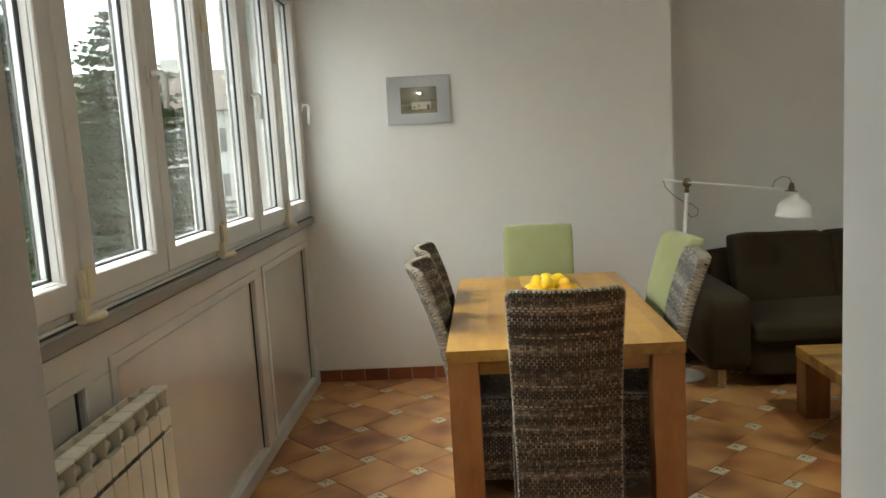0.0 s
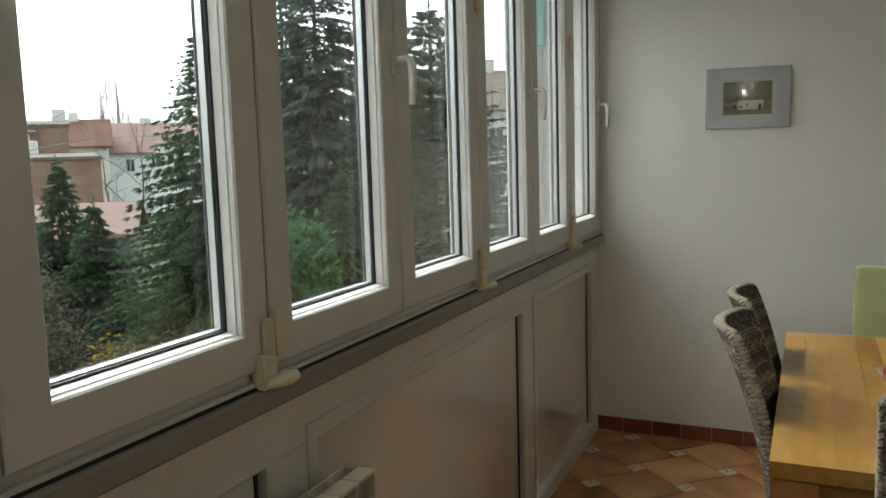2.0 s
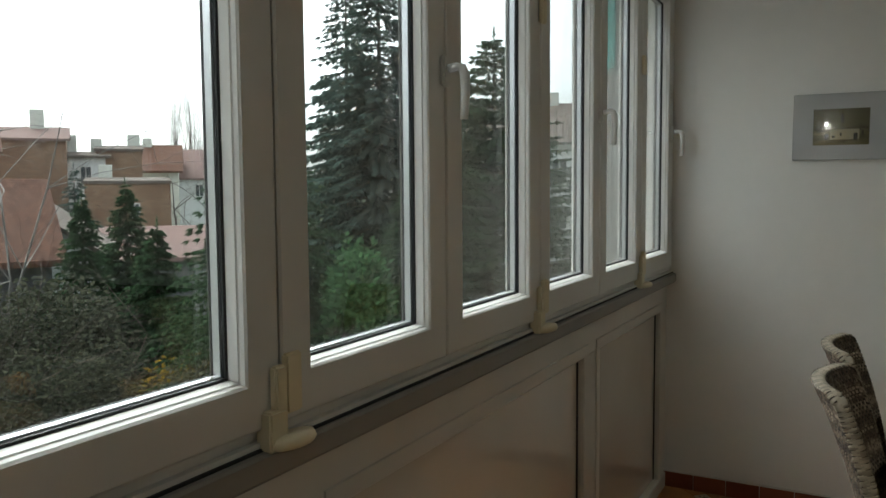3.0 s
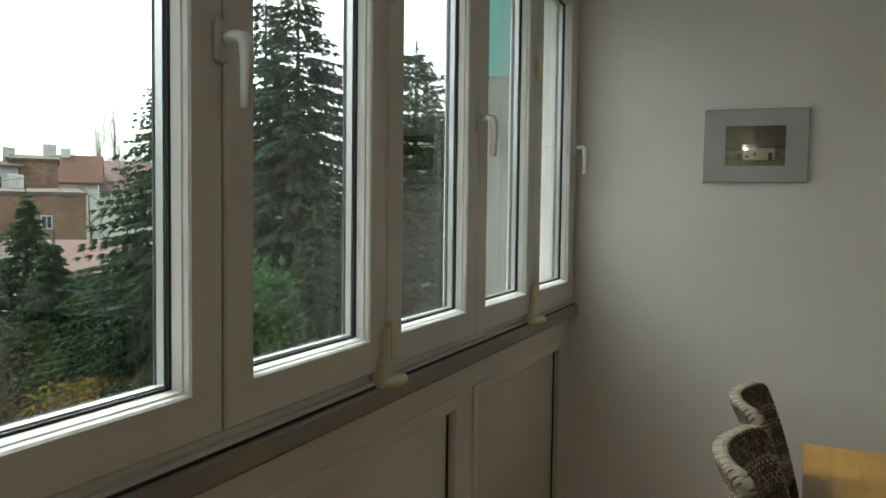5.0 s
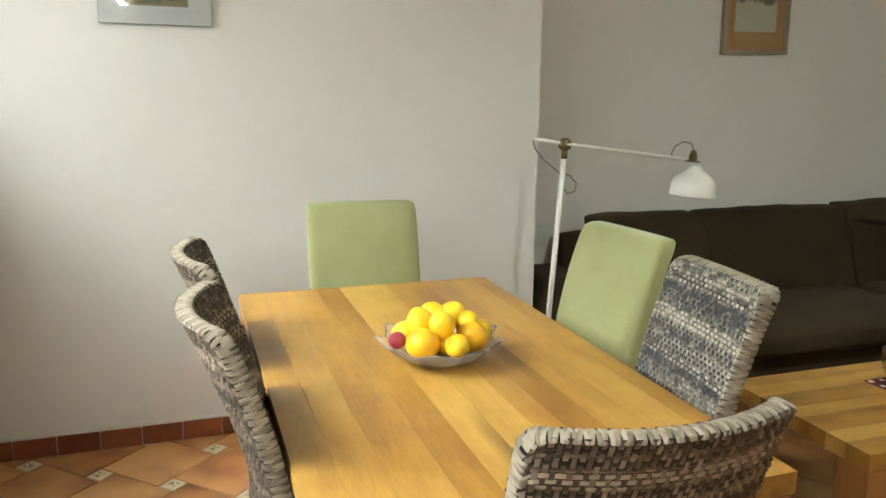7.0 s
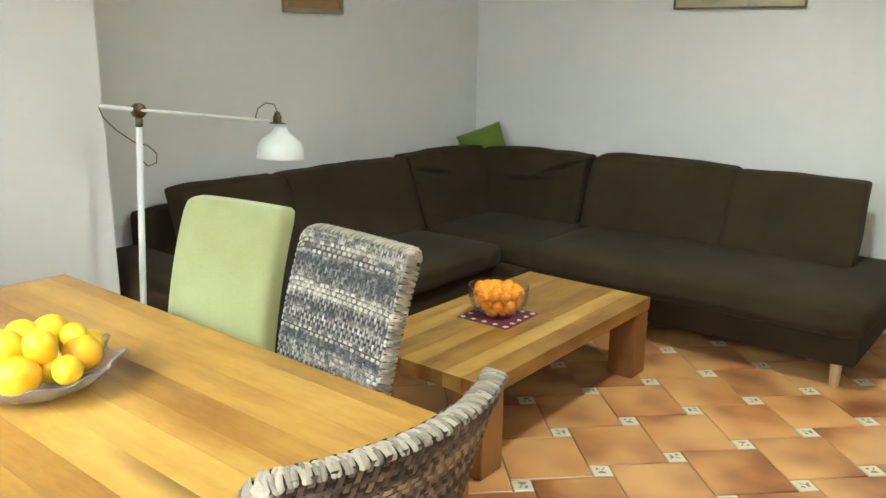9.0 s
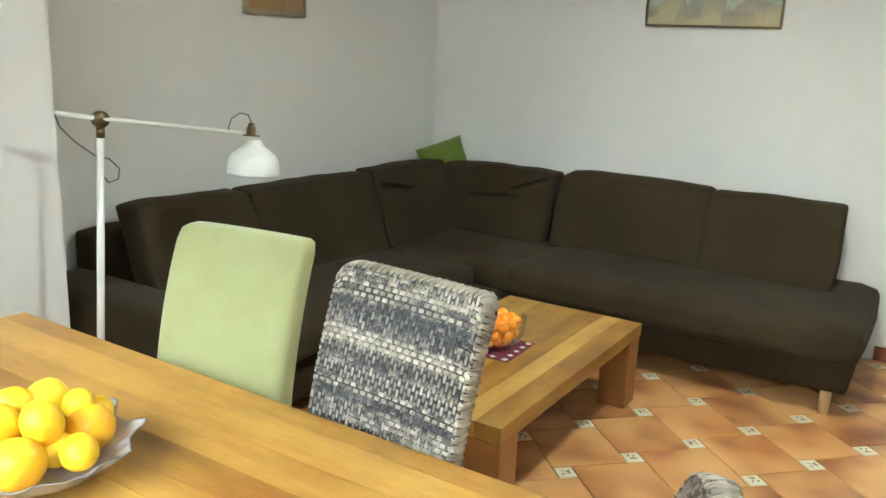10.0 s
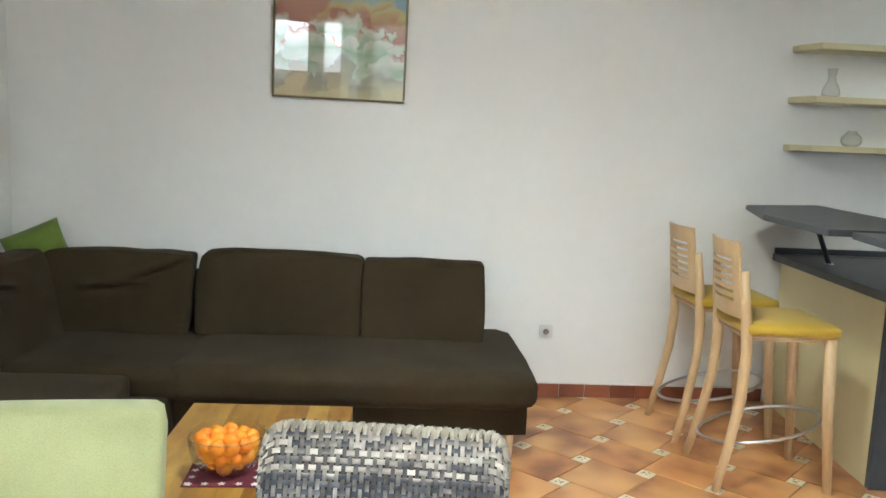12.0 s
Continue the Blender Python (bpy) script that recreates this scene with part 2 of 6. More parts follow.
def solid(name, bm, material, label, category, group="", kind="", m=None):
    ob = new(name, mesh_of(name, bm, material))
    if m is not None:
        ob.matrix_basis = m
    return tagged(ob, label, category, group, kind)


def structure(name, bm, material, label, category, m=None):
    return solid(name, bm, material, label, category, "", "structure", m)


# plan: x to the right of the entrance, y ahead, floor at 0
FAR, BACK, EAST, CEILING = 6.018, 6.455, 5.00, 2.75
DOOR_Y0, DOOR_Y1, DOOR_L, DOOR_R = 1.55, 1.70, 0.361, 1.143
WIN = pose(-0.290, 3.1, 0, 0, 0, 1.1)      # the window front, skewed to the room; its own y runs along the front

floor_slab = structure("floor", rbox(-0.75, EAST + 0.45, -3.2, BACK + 0.45, -0.15, -0.006, 0), GROUT, "grey grout bed of the terracotta tiled floor", "floor")
structure("ceiling", rbox(-0.75, EAST + 0.45, -3.2, BACK + 0.45, CEILING, CEILING + 0.15, 0), CEIL, "plain white plastered ceiling", "ceiling")
structure("wall_north", rbox(-0.62, 1.998, FAR, FAR + 0.62, -0.1, CEILING, 0.004), WALL, "white plastered wall behind the dining table", "wall")
structure("wall_north_alcove", rbox(1.9, EAST + 0.45, BACK, BACK + 0.45, -0.1, CEILING, 0), WALL, "white plastered wall behind the corner sofa", "wall")
structure("wall_east", rbox(EAST, EAST + 0.45, -3.2, BACK, -0.1, CEILING, 0), WALL, "white plastered wall beside the corner sofa", "wall")
structure("wall_south", rbox(-0.75, EAST, -3.2, -3.0, -0.1, CEILING, 0), WALL, "plain white wall at the end of the hall", "wall")
bm = bmesh.new()
bm_box(bm, -0.62, DOOR_L, DOOR_Y0, DOOR_Y1, -0.1, CEILING)
bm_box(bm, DOOR_R, 2.5, DOOR_Y0, DOOR_Y1, -0.1, CEILING)
bm_box(bm, DOOR_L, DOOR_R, DOOR_Y0, DOOR_Y1, 2.08, CEILING)
structure("wall_entrance", bm, WALL, "white wall with the doorway into the room", "wall")
structure("wall_hall_west", rbox(-0.75, -0.62, -3.0, 2.2, -0.1, CEILING, 0), WALL, "plain white hall wall", "wall")
structure("wall_kitchen", rbox(2.35, 2.5, -3.0, DOOR_Y0, -0.1, CEILING, 0), WALL, "white wall between hall and kitchen", "wall")


# window front
SEAMS = [-1.320, -0.7235, -0.127, 0.470, 1.066, 1.663, 2.259, 2.856]
SASH_Z0, SASH_Z1 = 1.1465, 2.52


def rect_ring(bm, y0, y1, z0, z1, loops):
    """Joins rectangles in the plane of the window, each given by its inset and its x."""
    rings = [[bm.verts.new((x, y0 + i, z0 + i)), bm.verts.new((x, y1 - i, z0 + i)), bm.verts.new((x, y1 - i, z1 - i)), bm.verts.new((x, y0 + i, z1 - i))]
             for i, x in ((a[0], a[1]) for a in loops)]
    for a, b in zip(rings, rings[1:]):
        for k in range(4):
            bm.faces.new((a[k], a[(k + 1) % 4], b[(k + 1) % 4], b[k]))
    return rings


def build_handle(parent, y):
    grip = part("handle", rbox(0.014, 0.026, y - 0.016, y + 0.016, 1.775, 1.845, 0.004), PVC, parent, "white lever window handle")
    bm = bmesh.new()
    bm_tube(bm, [(0.03, y, 1.815), (0.05, y, 1.818), (0.062, y + 0.003, 1.815), (0.068, y + 0.004, 1.80), (0.069, y + 0.004, 1.76), (0.066, y + 0.004, 1.70)],
            [0.010, 0.010, 0.011, 0.012, 0.011, 0.009], 10)
    part("lever", bm, PVC, grip)


def build_sash(y0, y1, index):
    s = thing("window_%d" % index, "white PVC casement window sash with double glazing, closed", "window", WIN, "window sashes of the front", "structure")
    bm = bmesh.new()
    rect_ring(bm, y0, y1, SASH_Z0, SASH_Z1, [(0.09, -0.062), (0.0025, -0.060), (0.0025, 0.010), (0.007, 0.014), (0.0795, 0.014), (0.0835, 0.010), (0.0855, 0.002), (0.0875, 0.0)])
    part("window_frame", bm, PVC, s)
    bm = bmesh.new()
    rect_ring(bm, y0, y1, SASH_Z0, SASH_Z1, [(0.0875, 0.0), (0.0880, 0.0), (0.0910, -0.016), (0.0920, -0.020)])
    part("glazing_bead", bm, PVC, s)
    bm = bmesh.new()
    rect_ring(bm, y0, y1, SASH_Z0, SASH_Z1, [(0.0915, -0.018), (0.0955, -0.020), (0.0955, -0.028)])
    rect_ring(bm, y0, y1, SASH_Z0, SASH_Z1, [(0.090, -0.052), (0.099, -0.052), (0.099, -0.047), (0.090, -0.047)])
    part("gasket", bm, GASKET, s, "black rubber glazing gasket")
    bm = bmesh.new()
    rect_ring(bm, y0, y1, SASH_Z0, SASH_Z1, [(0.090, -0.030), (0.0985, -0.030), (0.0985, -0.045), (0.090, -0.045)])
    part("spacer", bm, ALU, s, "bright aluminium glazing spacer")
    for x in (-0.026, -0.048):
        pane = part("pane", rbox(x - 0.002, x + 0.002, y0 + 0.0925, y1 - 0.0925, SASH_Z0 + 0.0925, SASH_Z1 - 0.0925, 0), PANE, s, "clear window pane")
        pane.visible_shadow = False
    return s


sashes = [build_sash(a, b, i + 1) for i, (a, b) in enumerate(zip(SEAMS, SEAMS[1:]))]
for i, y in ((2, SEAMS[3] - 0.014), (4, SEAMS[5] - 0.014), (6, SEAMS[7] - 0.040)):
    build_handle(sashes[i], y)

frame_bm = bmesh.new()
bm_box(frame_bm, -0.085, -0.004, SEAMS[0], 2.93, 1.119, 1.1462)
bm_box(frame_bm, -0.085, -0.004, SEAMS[0], 2.93, SASH_Z1 + 0.0005, SASH_Z1 + 0.07)
bm_box(frame_bm, -0.085, 0.004, 2.8565, 2.935, 1.1462, SASH_Z1)
for y in SEAMS[1:-1]:
    bm_box(frame_bm, -0.085, -0.063, y - 0.045, y + 0.045, 1.1462, SASH_Z1)
bm_box(frame_bm, -0.004, 0.010, SEAMS[0], 2.93, 1.1195, 1.128)
structure("window_frame_fixed", frame_bm, PVC, "white PVC fixed window frame along the whole front", "window frame", WIN)
# black strip along the dark gap between sill and frame
structure("window_seal", rbox(-0.06, 0.0135, SEAMS[0], 2.93, 1.1135, 1.1190, 0), GASKET, "black strip in the gap under the window frame", "seal", WIN)
bm = bmesh.new()
ys = (SEAMS[0], 2.93)
prof = [(-0.06, 1.113), (0.022, 1.113), (0.028, 1.108), (0.028, 1.072), (0.022, 1.065), (-0.06, 1.060)]
ends = [[bm.verts.new((x, y, z)) for x, z in prof] for y in ys]
for k in range(len(prof)):
    j = (k + 1) % len(prof)
    bm.faces.new((ends[0][k], ends[0][j], ends[1][j], ends[1][k]))
bm.faces.new(ends[0][::-1]), bm.faces.new(ends[1])
structure("window_sill", bm, NOSE, "grey window sill edge under the window front", "window sill", WIN)


def build_hinge(y, z, long):
    h = thing("hinge_cover", "yellowed plastic hinge cover on the window seam", "hinge", WIN, "hinge covers")
    if long:
        part("upper_cover", rbox(0.014, 0.028, y - 0.002, y + 0.040, 1.165, 1.268, 0.004), HINGE, h)
        part("lower_cover", rbox(0.014, 0.030, y - 0.032, y - 0.003, 1.150, 1.252, 0.004), HINGE, h)
        bm = rbox(0.0, 0.034, y - 0.052, y - 0.006, 1.112, 1.180, 0.004)
        part("pivot_housing", bm, HINGE, h)
        bm = bmesh.new()
        bm_lathe(bm, [(0.012, 0), (0.030, 0.001), (0.034, 0.008), (0.030, 0.020), (0.016, 0.024), (0.001, 0.024)], 20, (0.030, 0, 1.112))
        for v in bm.verts:
            v.co.y = y + 0.004 + v.co.y * 1.55
            v.co.z += 0.10 * (v.co.x - 0.03)
        part("pivot_cap", bm, HINGE, h)
    else:
        part("cover", rbox(0.014, 0.030, y - 0.020, y + 0.014, z - 0.040, z + 0.040, 0.004), HINGE, h)
    return h


for y in (SEAMS[2], SEAMS[4], SEAMS[6]):
    build_hinge(y, 0, True)
    build_hinge(y, 2.065, False)

# panelled parapet under the windows
structure("wall_parapet", rbox(-0.36, -0.052, -1.5, 2.95, -0.1, 1.06, 0), WALL, "white parapet wall under the windows", "wall", WIN)
structure("wall_lintel", rbox(-0.36, -0.005, -1.5, 2.95, SASH_Z1 + 0.0705, CEILING, 0), WALL, "white wall over the windows", "wall", WIN)
structure("wall_window_end", rbox(-0.36, -0.02, -1.5, SEAMS[0] - 0.0005, 1.05, SASH_Z1 + 0.07, 0), WALL, "white wall beside the window front", "wall", WIN)
PANELS = [(-1.20, -0.13), (0.07, 1.575), (1.77, 2.765)]
lining = thing("parapet_panelling", "cream laminate panelling under the windows with ivory rails", "panelling", WIN, "", "structure")
edges = [-1.45] + [v for ab in PANELS for v in ab] + [2.935]
part("top_rail", rbox(-0.052, -0.018, -1.45, 2.935, 0.932, 1.0595, 0.003), RAIL, lining)
part("bottom_rail", rbox(-0.052, -0.012, -1.45, 2.935, -0.006, 0.075, 0.003), RAIL, lining)
for a, b in zip(edges[0::2], edges[1::2]):
    part("stile", rbox(-0.052, -0.019, a, b, 0.0755, 0.9315, 0.003), RAIL, lining)
for a, b in PANELS:
    part("panel", rbox(-0.052, -0.040, a + 0.002, b - 0.010, 0.077, 0.930, 0.001), LAMINATE, lining, "glossy cream laminate panel")
    # black strip stands in for the shadow in the gap beside the panel
    part("shadow_strip", rbox(-0.052, -0.036, b - 0.0095, b - 0.0005, 0.077, 0.930, 0), GASKET, lining, "black strip for the shadow gap beside the panel")
    bm = bmesh.new()
    rect_ring(bm, a - 0.046, b + 0.046, 0.034, 0.973, [(0.0, -0.0195), (0.002, -0.013), (0.040, -0.013), (0.044, -0.016), (0.046, -0.040)])
    part("panel_moulding", bm, RAIL, lining)
    part("bottom_ledge", rbox(-0.040, -0.006, a - 0.04, b + 0.04, 0.060, 0.078, 0.003), PVC, lining, "white ledge at the foot of the panel")


# radiator
def build_radiator():
    r = thing("radiator", "cream aluminium sectional radiator under the windows", "radiator", pose(-0.135, 0, 0, 0, 0, 1.1))
    y = 3.205 - 0.08 * 10
    for k in range(10):
        a, b = y + 0.08 * k + 0.002, y + 0.08 * (k + 1) - 0.002
        mid = (a + b) / 2
        bm = bmesh.new()
        bm_box(bm, 0.020, 0.0235, a + 0.001, b - 0.001, 0.150, 0.725)
        bm_box(bm, 0.004, 0.0225, a, b, 0.738, 0.792)
        bm_box(bm, -0.024, 0.022, a, b, 0.851, 0.860)
        bm_box(bm, -0.065, 0.016, mid - 0.002, mid + 0.002, 0.150, 0.780)
        bm_box(bm, -0.065, 0.018, b - 0.003, b, 0.730, 0.852)
        bm_box(bm, -0.068, -0.064, a, b, 0.150, 0.853)
        bm_bevel(bm, 0.0012, 1)
        part("section", bm, RADIATOR, r)
    for z in (0.19, 0.80):
        bm = bmesh.new()
        bm_tube(bm, [(-0.025, y - 0.02, z), (-0.025, 3.208, z)], 0.017, 12)
        part("header_pipe", bm, RADIATOR, r)
    for yy in (y + 0.1, 3.1):
        part("foot", rbox(-0.05, 0.0, yy, yy + 0.03, 0.0, 0.152, 0.002), RADIATOR, r)
    return r


build_radiator()


OAK_Y = wood("oiled_oak_lengthways", (0.44, 0.265, 0.060), (0.325, 0.172, 0.032), (0.19, 0.080, 0.013), "Y", 0.30, 0.34)
OAK_X = wood("oiled_oak_crossways", (0.50, 0.31, 0.075), (0.35, 0.188, 0.036), (0.20, 0.084, 0.014), "X", 0.34, 0.32)
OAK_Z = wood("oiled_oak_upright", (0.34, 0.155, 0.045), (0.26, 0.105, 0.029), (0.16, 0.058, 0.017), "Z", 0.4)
BEECH = wood("pale_beech", (0.62, 0.44, 0.24), (0.55, 0.37, 0.19), (0.44, 0.28, 0.14), "Z", 0.4, 0.1)
SOFA = fabric("dark_brown_sofa_fabric", (0.027, 0.0185, 0.0095), (0.052, 0.036, 0.018), 420, 0.95, 0.02)
GREEN = fabric("pale_green_upholstery", (0.30, 0.312, 0.135), (0.365, 0.378, 0.19), 350, 0.9, 0.25, 6)
PILLOW = fabric("leaf_green_pillow", (0.105, 0.155, 0.022), (0.17, 0.235, 0.045), 350, 0.9, 0.3, 5)
MUSTARD = fabric("mustard_seat_fabric", (0.42, 0.27, 0.025), (0.54, 0.36, 0.05), 400, 0.85, 0.2)
LAMP_WHITE = paint("white_lamp_enamel", (0.80, 0.79, 0.75), 0.3, 0.02, 100, 0.02)
BRASS = paint("aged_brass", (0.22, 0.17, 0.10), 0.35, 0.2, 200, 0.1, 1.0)
CORD = paint("grey_cord", (0.12, 0.11, 0.10), 0.7, 0.1, 300, 0.2)
STEEL = paint("satin_steel", (0.55, 0.55, 0.55), 0.35, 0.05, 300, 0.05, 1.0)
DARK_STEEL = paint("dark_steel", (0.10, 0.11, 0.12), 0.35, 0.05, 300, 0.05, 1.0)
SLATE = paint("slate_grey_worktop", (0.060, 0.064, 0.072), 0.42, 0.15, 120, 0.1, 0.0, 8)
YELLOW = paint("pale_yellow_front", (0.66, 0.58, 0.32), 0.4, 0.04, 120, 0.04)
SHELF = paint("pale_birch_board", (0.62, 0.54, 0.33), 0.4, 0.05, 60, 0.04)
SOCKET = paint("white_socket_plastic", (0.68, 0.67, 0.62), 0.38, 0.03, 200, 0.02)
CRYSTAL = clear_glass("pressed_glass", (1.0, 0.97, 0.95), 0.16, 1.3)
CRYSTAL.node_tree.nodes["Principled BSDF"].inputs["Transmission Weight"].default_value = 0.86
CLEAR = thin_glass("clear_bowl_glass")


def soft_box(x0, x1, y0, y1, z0, z1, r, puff=0.0, seed=0, wrinkle=0.004, cuts=9, shear=(0, 0)):
    """A cushion: a rounded, slightly swollen and uneven box; shear leans its top in x and y."""
    bm = bmesh.new()
    bm_box(bm, -1, 1, -1, 1, -1, 1)
    bmesh.ops.subdivide_edges(bm, edges=list(bm.edges), cuts=cuts, use_grid_fill=True)
    h = Vector(((x1 - x0) / 2, (y1 - y0) / 2, (z1 - z0) / 2))
    c = Vector(((x0 + x1) / 2, (y0 + y1) / 2, (z0 + z1) / 2))
    for v in bm.verts:
        u = v.co.copy()
        p = Vector(tuple(math.copysign(abs(u[i]) ** 0.8, u[i]) * h[i] for i in range(3)))
        inner = Vector(tuple(max(-(h[i] - r), min(h[i] - r, p[i])) for i in range(3)))
        d = p - inner
        if d.length > 1e-6:
            p = inner + d.normalized() * r
        swell = [(1 - u[(i + 1) % 3] ** 2) * (1 - u[(i + 2) % 3] ** 2) for i in range(3)]
        p += Vector(tuple(puff * swell[i] * u[i] for i in range(3)))
        n = noise.noise_vector((p + c) * 5 + Vector((seed, seed * 2, 0))) * wrinkle
        q = p + c + n
        t = (u.z + 1) / 2
        v.co = q + Vector((shear[0] * t, shear[1] * t, 0))
    for f in bm.faces:
        f.smooth = True
    return bm


# dining table
def build_table(name, label, x0, x1, y0, y1, top, thick, leg, boards, mat, along):
    t = thing(name, label, "table")
    rng = random.Random(boards)
    widths = [rng.uniform(0.6, 1.25) for _ in range(boards)]
    cuts = [sum(widths[:k]) / sum(widths) for k in range(boards + 1)]
    for a, b in zip(cuts, cuts[1:]):
        g = 0.0001
        if along == "Y":
            w = x1 - x0
            bm = rbox(x0 + w * a + g, x0 + w * b - g, y0, y1, top - thick, top, 0.0004, 1)
        else:
            w = y1 - y0
            bm = rbox(x0, x1, y0 + w * a + g, y0 + w * b - g, top - thick, top, 0.0004, 1)
        part("tabletop_board", bm, mat, t)
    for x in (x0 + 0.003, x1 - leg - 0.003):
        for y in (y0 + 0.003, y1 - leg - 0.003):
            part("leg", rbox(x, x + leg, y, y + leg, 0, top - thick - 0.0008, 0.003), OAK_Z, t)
    return t


table = build_table("dining_table", "oiled oak dining table with square corner legs", 0.628, 1.523, 3.85, 5.451, 0.75, 0.045, 0.118, 11, OAK_Y, "Y")
part("apron", rbox(0.75, 1.40, 3.90, 3.925, 0.64, 0.703, 0.002), OAK_X, table)
part("apron", rbox(0.75, 1.40, 5.376, 5.401, 0.64, 0.703, 0.002), OAK_X, table)
build_table("coffee_table", "low oiled oak coffee table with square legs", 2.405, 3.69, 4.465, 5.12, 0.361, 0.056, 0.125, 7, OAK_X, "X")


# woven chairs
def wicker_material(name, stops, island, band_gain, squeeze):
    m, t, p = node_mat(name)
    geo = t.nodes.new("ShaderNodeNewGeometry")
    band = t.nodes.new("ShaderNodeTexNoise")
    band.inputs["Scale"].default_value, band.inputs["Detail"].default_value = 1.0, 2.0
    t.links.new(coords(t, (0.6, 0.6, squeeze)), band.inputs["Vector"])
    f = math_node(t, "ADD", math_node(t, "MULTIPLY", math_node(t, "SUBTRACT", geo.outputs["Random Per Island"], 0.5), island), math_node(t, "MULTIPLY", math_node(t, "SUBTRACT", band.outputs["Fac"], 0.5), band_gain))
    col = ramp(t, math_node(t, "ADD", f, 0.5), stops)
    t.links.new(col, p.inputs["Base Color"])
    p.inputs["Roughness"].default_value = 0.55
    bump(t, p, noise_tex(t, coords(t, (60, 60, 60)), 4, 3), 0.25, 0.002)
    return m


WICKER_BROWN = [wicker_material("brown_leaf_weft", [(0.30, (0.020, 0.014, 0.011)), (0.50, (0.045, 0.032, 0.024)), (0.64, (0.10, 0.074, 0.054)), (0.80, (0.23, 0.18, 0.13)), (0.98, (0.38, 0.31, 0.235))], 0.34, 2.8, 28.0),
                wicker_material("brown_leaf_warp", [(0.28, (0.040, 0.029, 0.021)), (0.58, (0.14, 0.106, 0.078)), (0.92, (0.36, 0.30, 0.23))], 0.40, 1.5, 20.0)]
WICKER_GREY = [wicker_material("blue_grey_leaf_weft", [(0.34, (0.030, 0.033, 0.042)), (0.52, (0.062, 0.064, 0.075)), (0.62, (0.13, 0.115, 0.10)), (0.76, (0.29, 0.25, 0.205)), (0.95, (0.44, 0.39, 0.32))], 0.42, 2.7, 30.0),
               wicker_material("cream_leaf_warp", [(0.28, (0.060, 0.054, 0.050)), (0.60, (0.18, 0.160, 0.132)), (0.95, (0.41, 0.365, 0.30))], 0.36, 2.2, 22.0)]
ROPE = wicker_material("pale_braided_leaf", [(0.20, (0.12, 0.095, 0.07)), (0.5, (0.28, 0.24, 0.18)), (0.85, (0.46, 0.40, 0.31))], 0.38, 0.3, 10.0)
WICKER_CORE = paint("dark_wicker_core", (0.030, 0.022, 0.018), 0.9, 0.2, 300, 0.3)
CHAIR_W, CHAIR_TOP = 0.405, 1.018


def back_lean(z):
    return 0.13 * max(0.0, (z - 0.30) / 0.70) ** 2.2


def back_surface(u, z, side, thick, curve):
    """A place on the curved, leaning chair back; u from -1 to 1 across, side +1 front or -1 rear."""
    half, corner = CHAIR_W / 2, 0.030
    past = min(corner, max(0.0, abs(u) * half - (half - corner)))
    z -= (corner - math.sqrt(corner * corner - past * past)) * max(0.0, (z - 0.06) / (CHAIR_TOP - 0.06)) ** 12
    t = max(0.0, (z - 0.30) / 0.70)
    y = -0.170 - back_lean(z) - curve * (1 - u * u) * (0.20 + 0.80 * t)
    return Vector((u * (CHAIR_W / 2 - 0.012 * (1 - t)), y + side * thick / 2, z))


def weave(bm, place, rows, cols, lift):
    """Over and under strands: every crossing is a small raised pillow; place(i, j) gives point and normal."""
    for r in range(rows):
        for c in range(cols):
            wide = (r + c) % 2 == 0
            e = 0.14
            a0, a1 = (c - 0.18, c + 1.18) if wide else (c + e, c + 1 - e)
            b0, b1 = (r + e, r + 1 - e) if wide else (r - 0.22, r + 1.22)
            jit = 0.65 + 0.7 * random.random()
            sx, sy = random.uniform(-0.10, 0.10), random.uniform(-0.10, 0.10)
            a0, a1, b0, b1 = a0 + sx, a1 + sx * 0.4, b0 + sy, b1 + sy * 0.4
            cs = [place(a / cols, b / rows) for a, b in ((a0, b0), (a1, b0), (a1, b1), (a0, b1))]
            vs = [bm.verts.new(p + n * (lift * 0.05)) for p, n in cs]
            if wide:
                k0, n0 = place((c + 0.2) / cols, (r + 0.5) / rows)
                k1, n1 = place((c + 0.8) / cols, (r + 0.5) / rows)
                i, j, fs = bm.verts.new(k0 + n0 * lift * jit), bm.verts.new(k1 + n1 * lift * jit), None
                fs = [(vs[0], vs[1], j, i), (vs[3], i, j, vs[2]), (vs[0], i, vs[3]), (vs[1], vs[2], j)]
            else:
                k0, n0 = place((c + 0.5) / cols, (r + 0.2) / rows)
                k1, n1 = place((c + 0.5) / cols, (r + 0.8) / rows)
                i, j = bm.verts.new(k0 + n0 * lift * jit), bm.verts.new(k1 + n1 * lift * jit)
                fs = [(vs[0], i, j, vs[3]), (vs[1], vs[2], j, i), (vs[0], vs[1], i), (vs[3], j, vs[2])]
            for f in fs:
                face = bm.faces.new(f)
                face.smooth, face.material_index = True, 0 if wide else 1


def raw_part(name, bm, mat, parent, label=""):
    me = bpy.data.meshes.new(name)
    bm.to_mesh(me)
    bm.free()
    for one in mat if isinstance(mat, list) else [mat]:
        me.materials.append(one)
    ob = new(name, me)
    ob.parent = parent
    if label:
        ob["label"] = label
    return ob


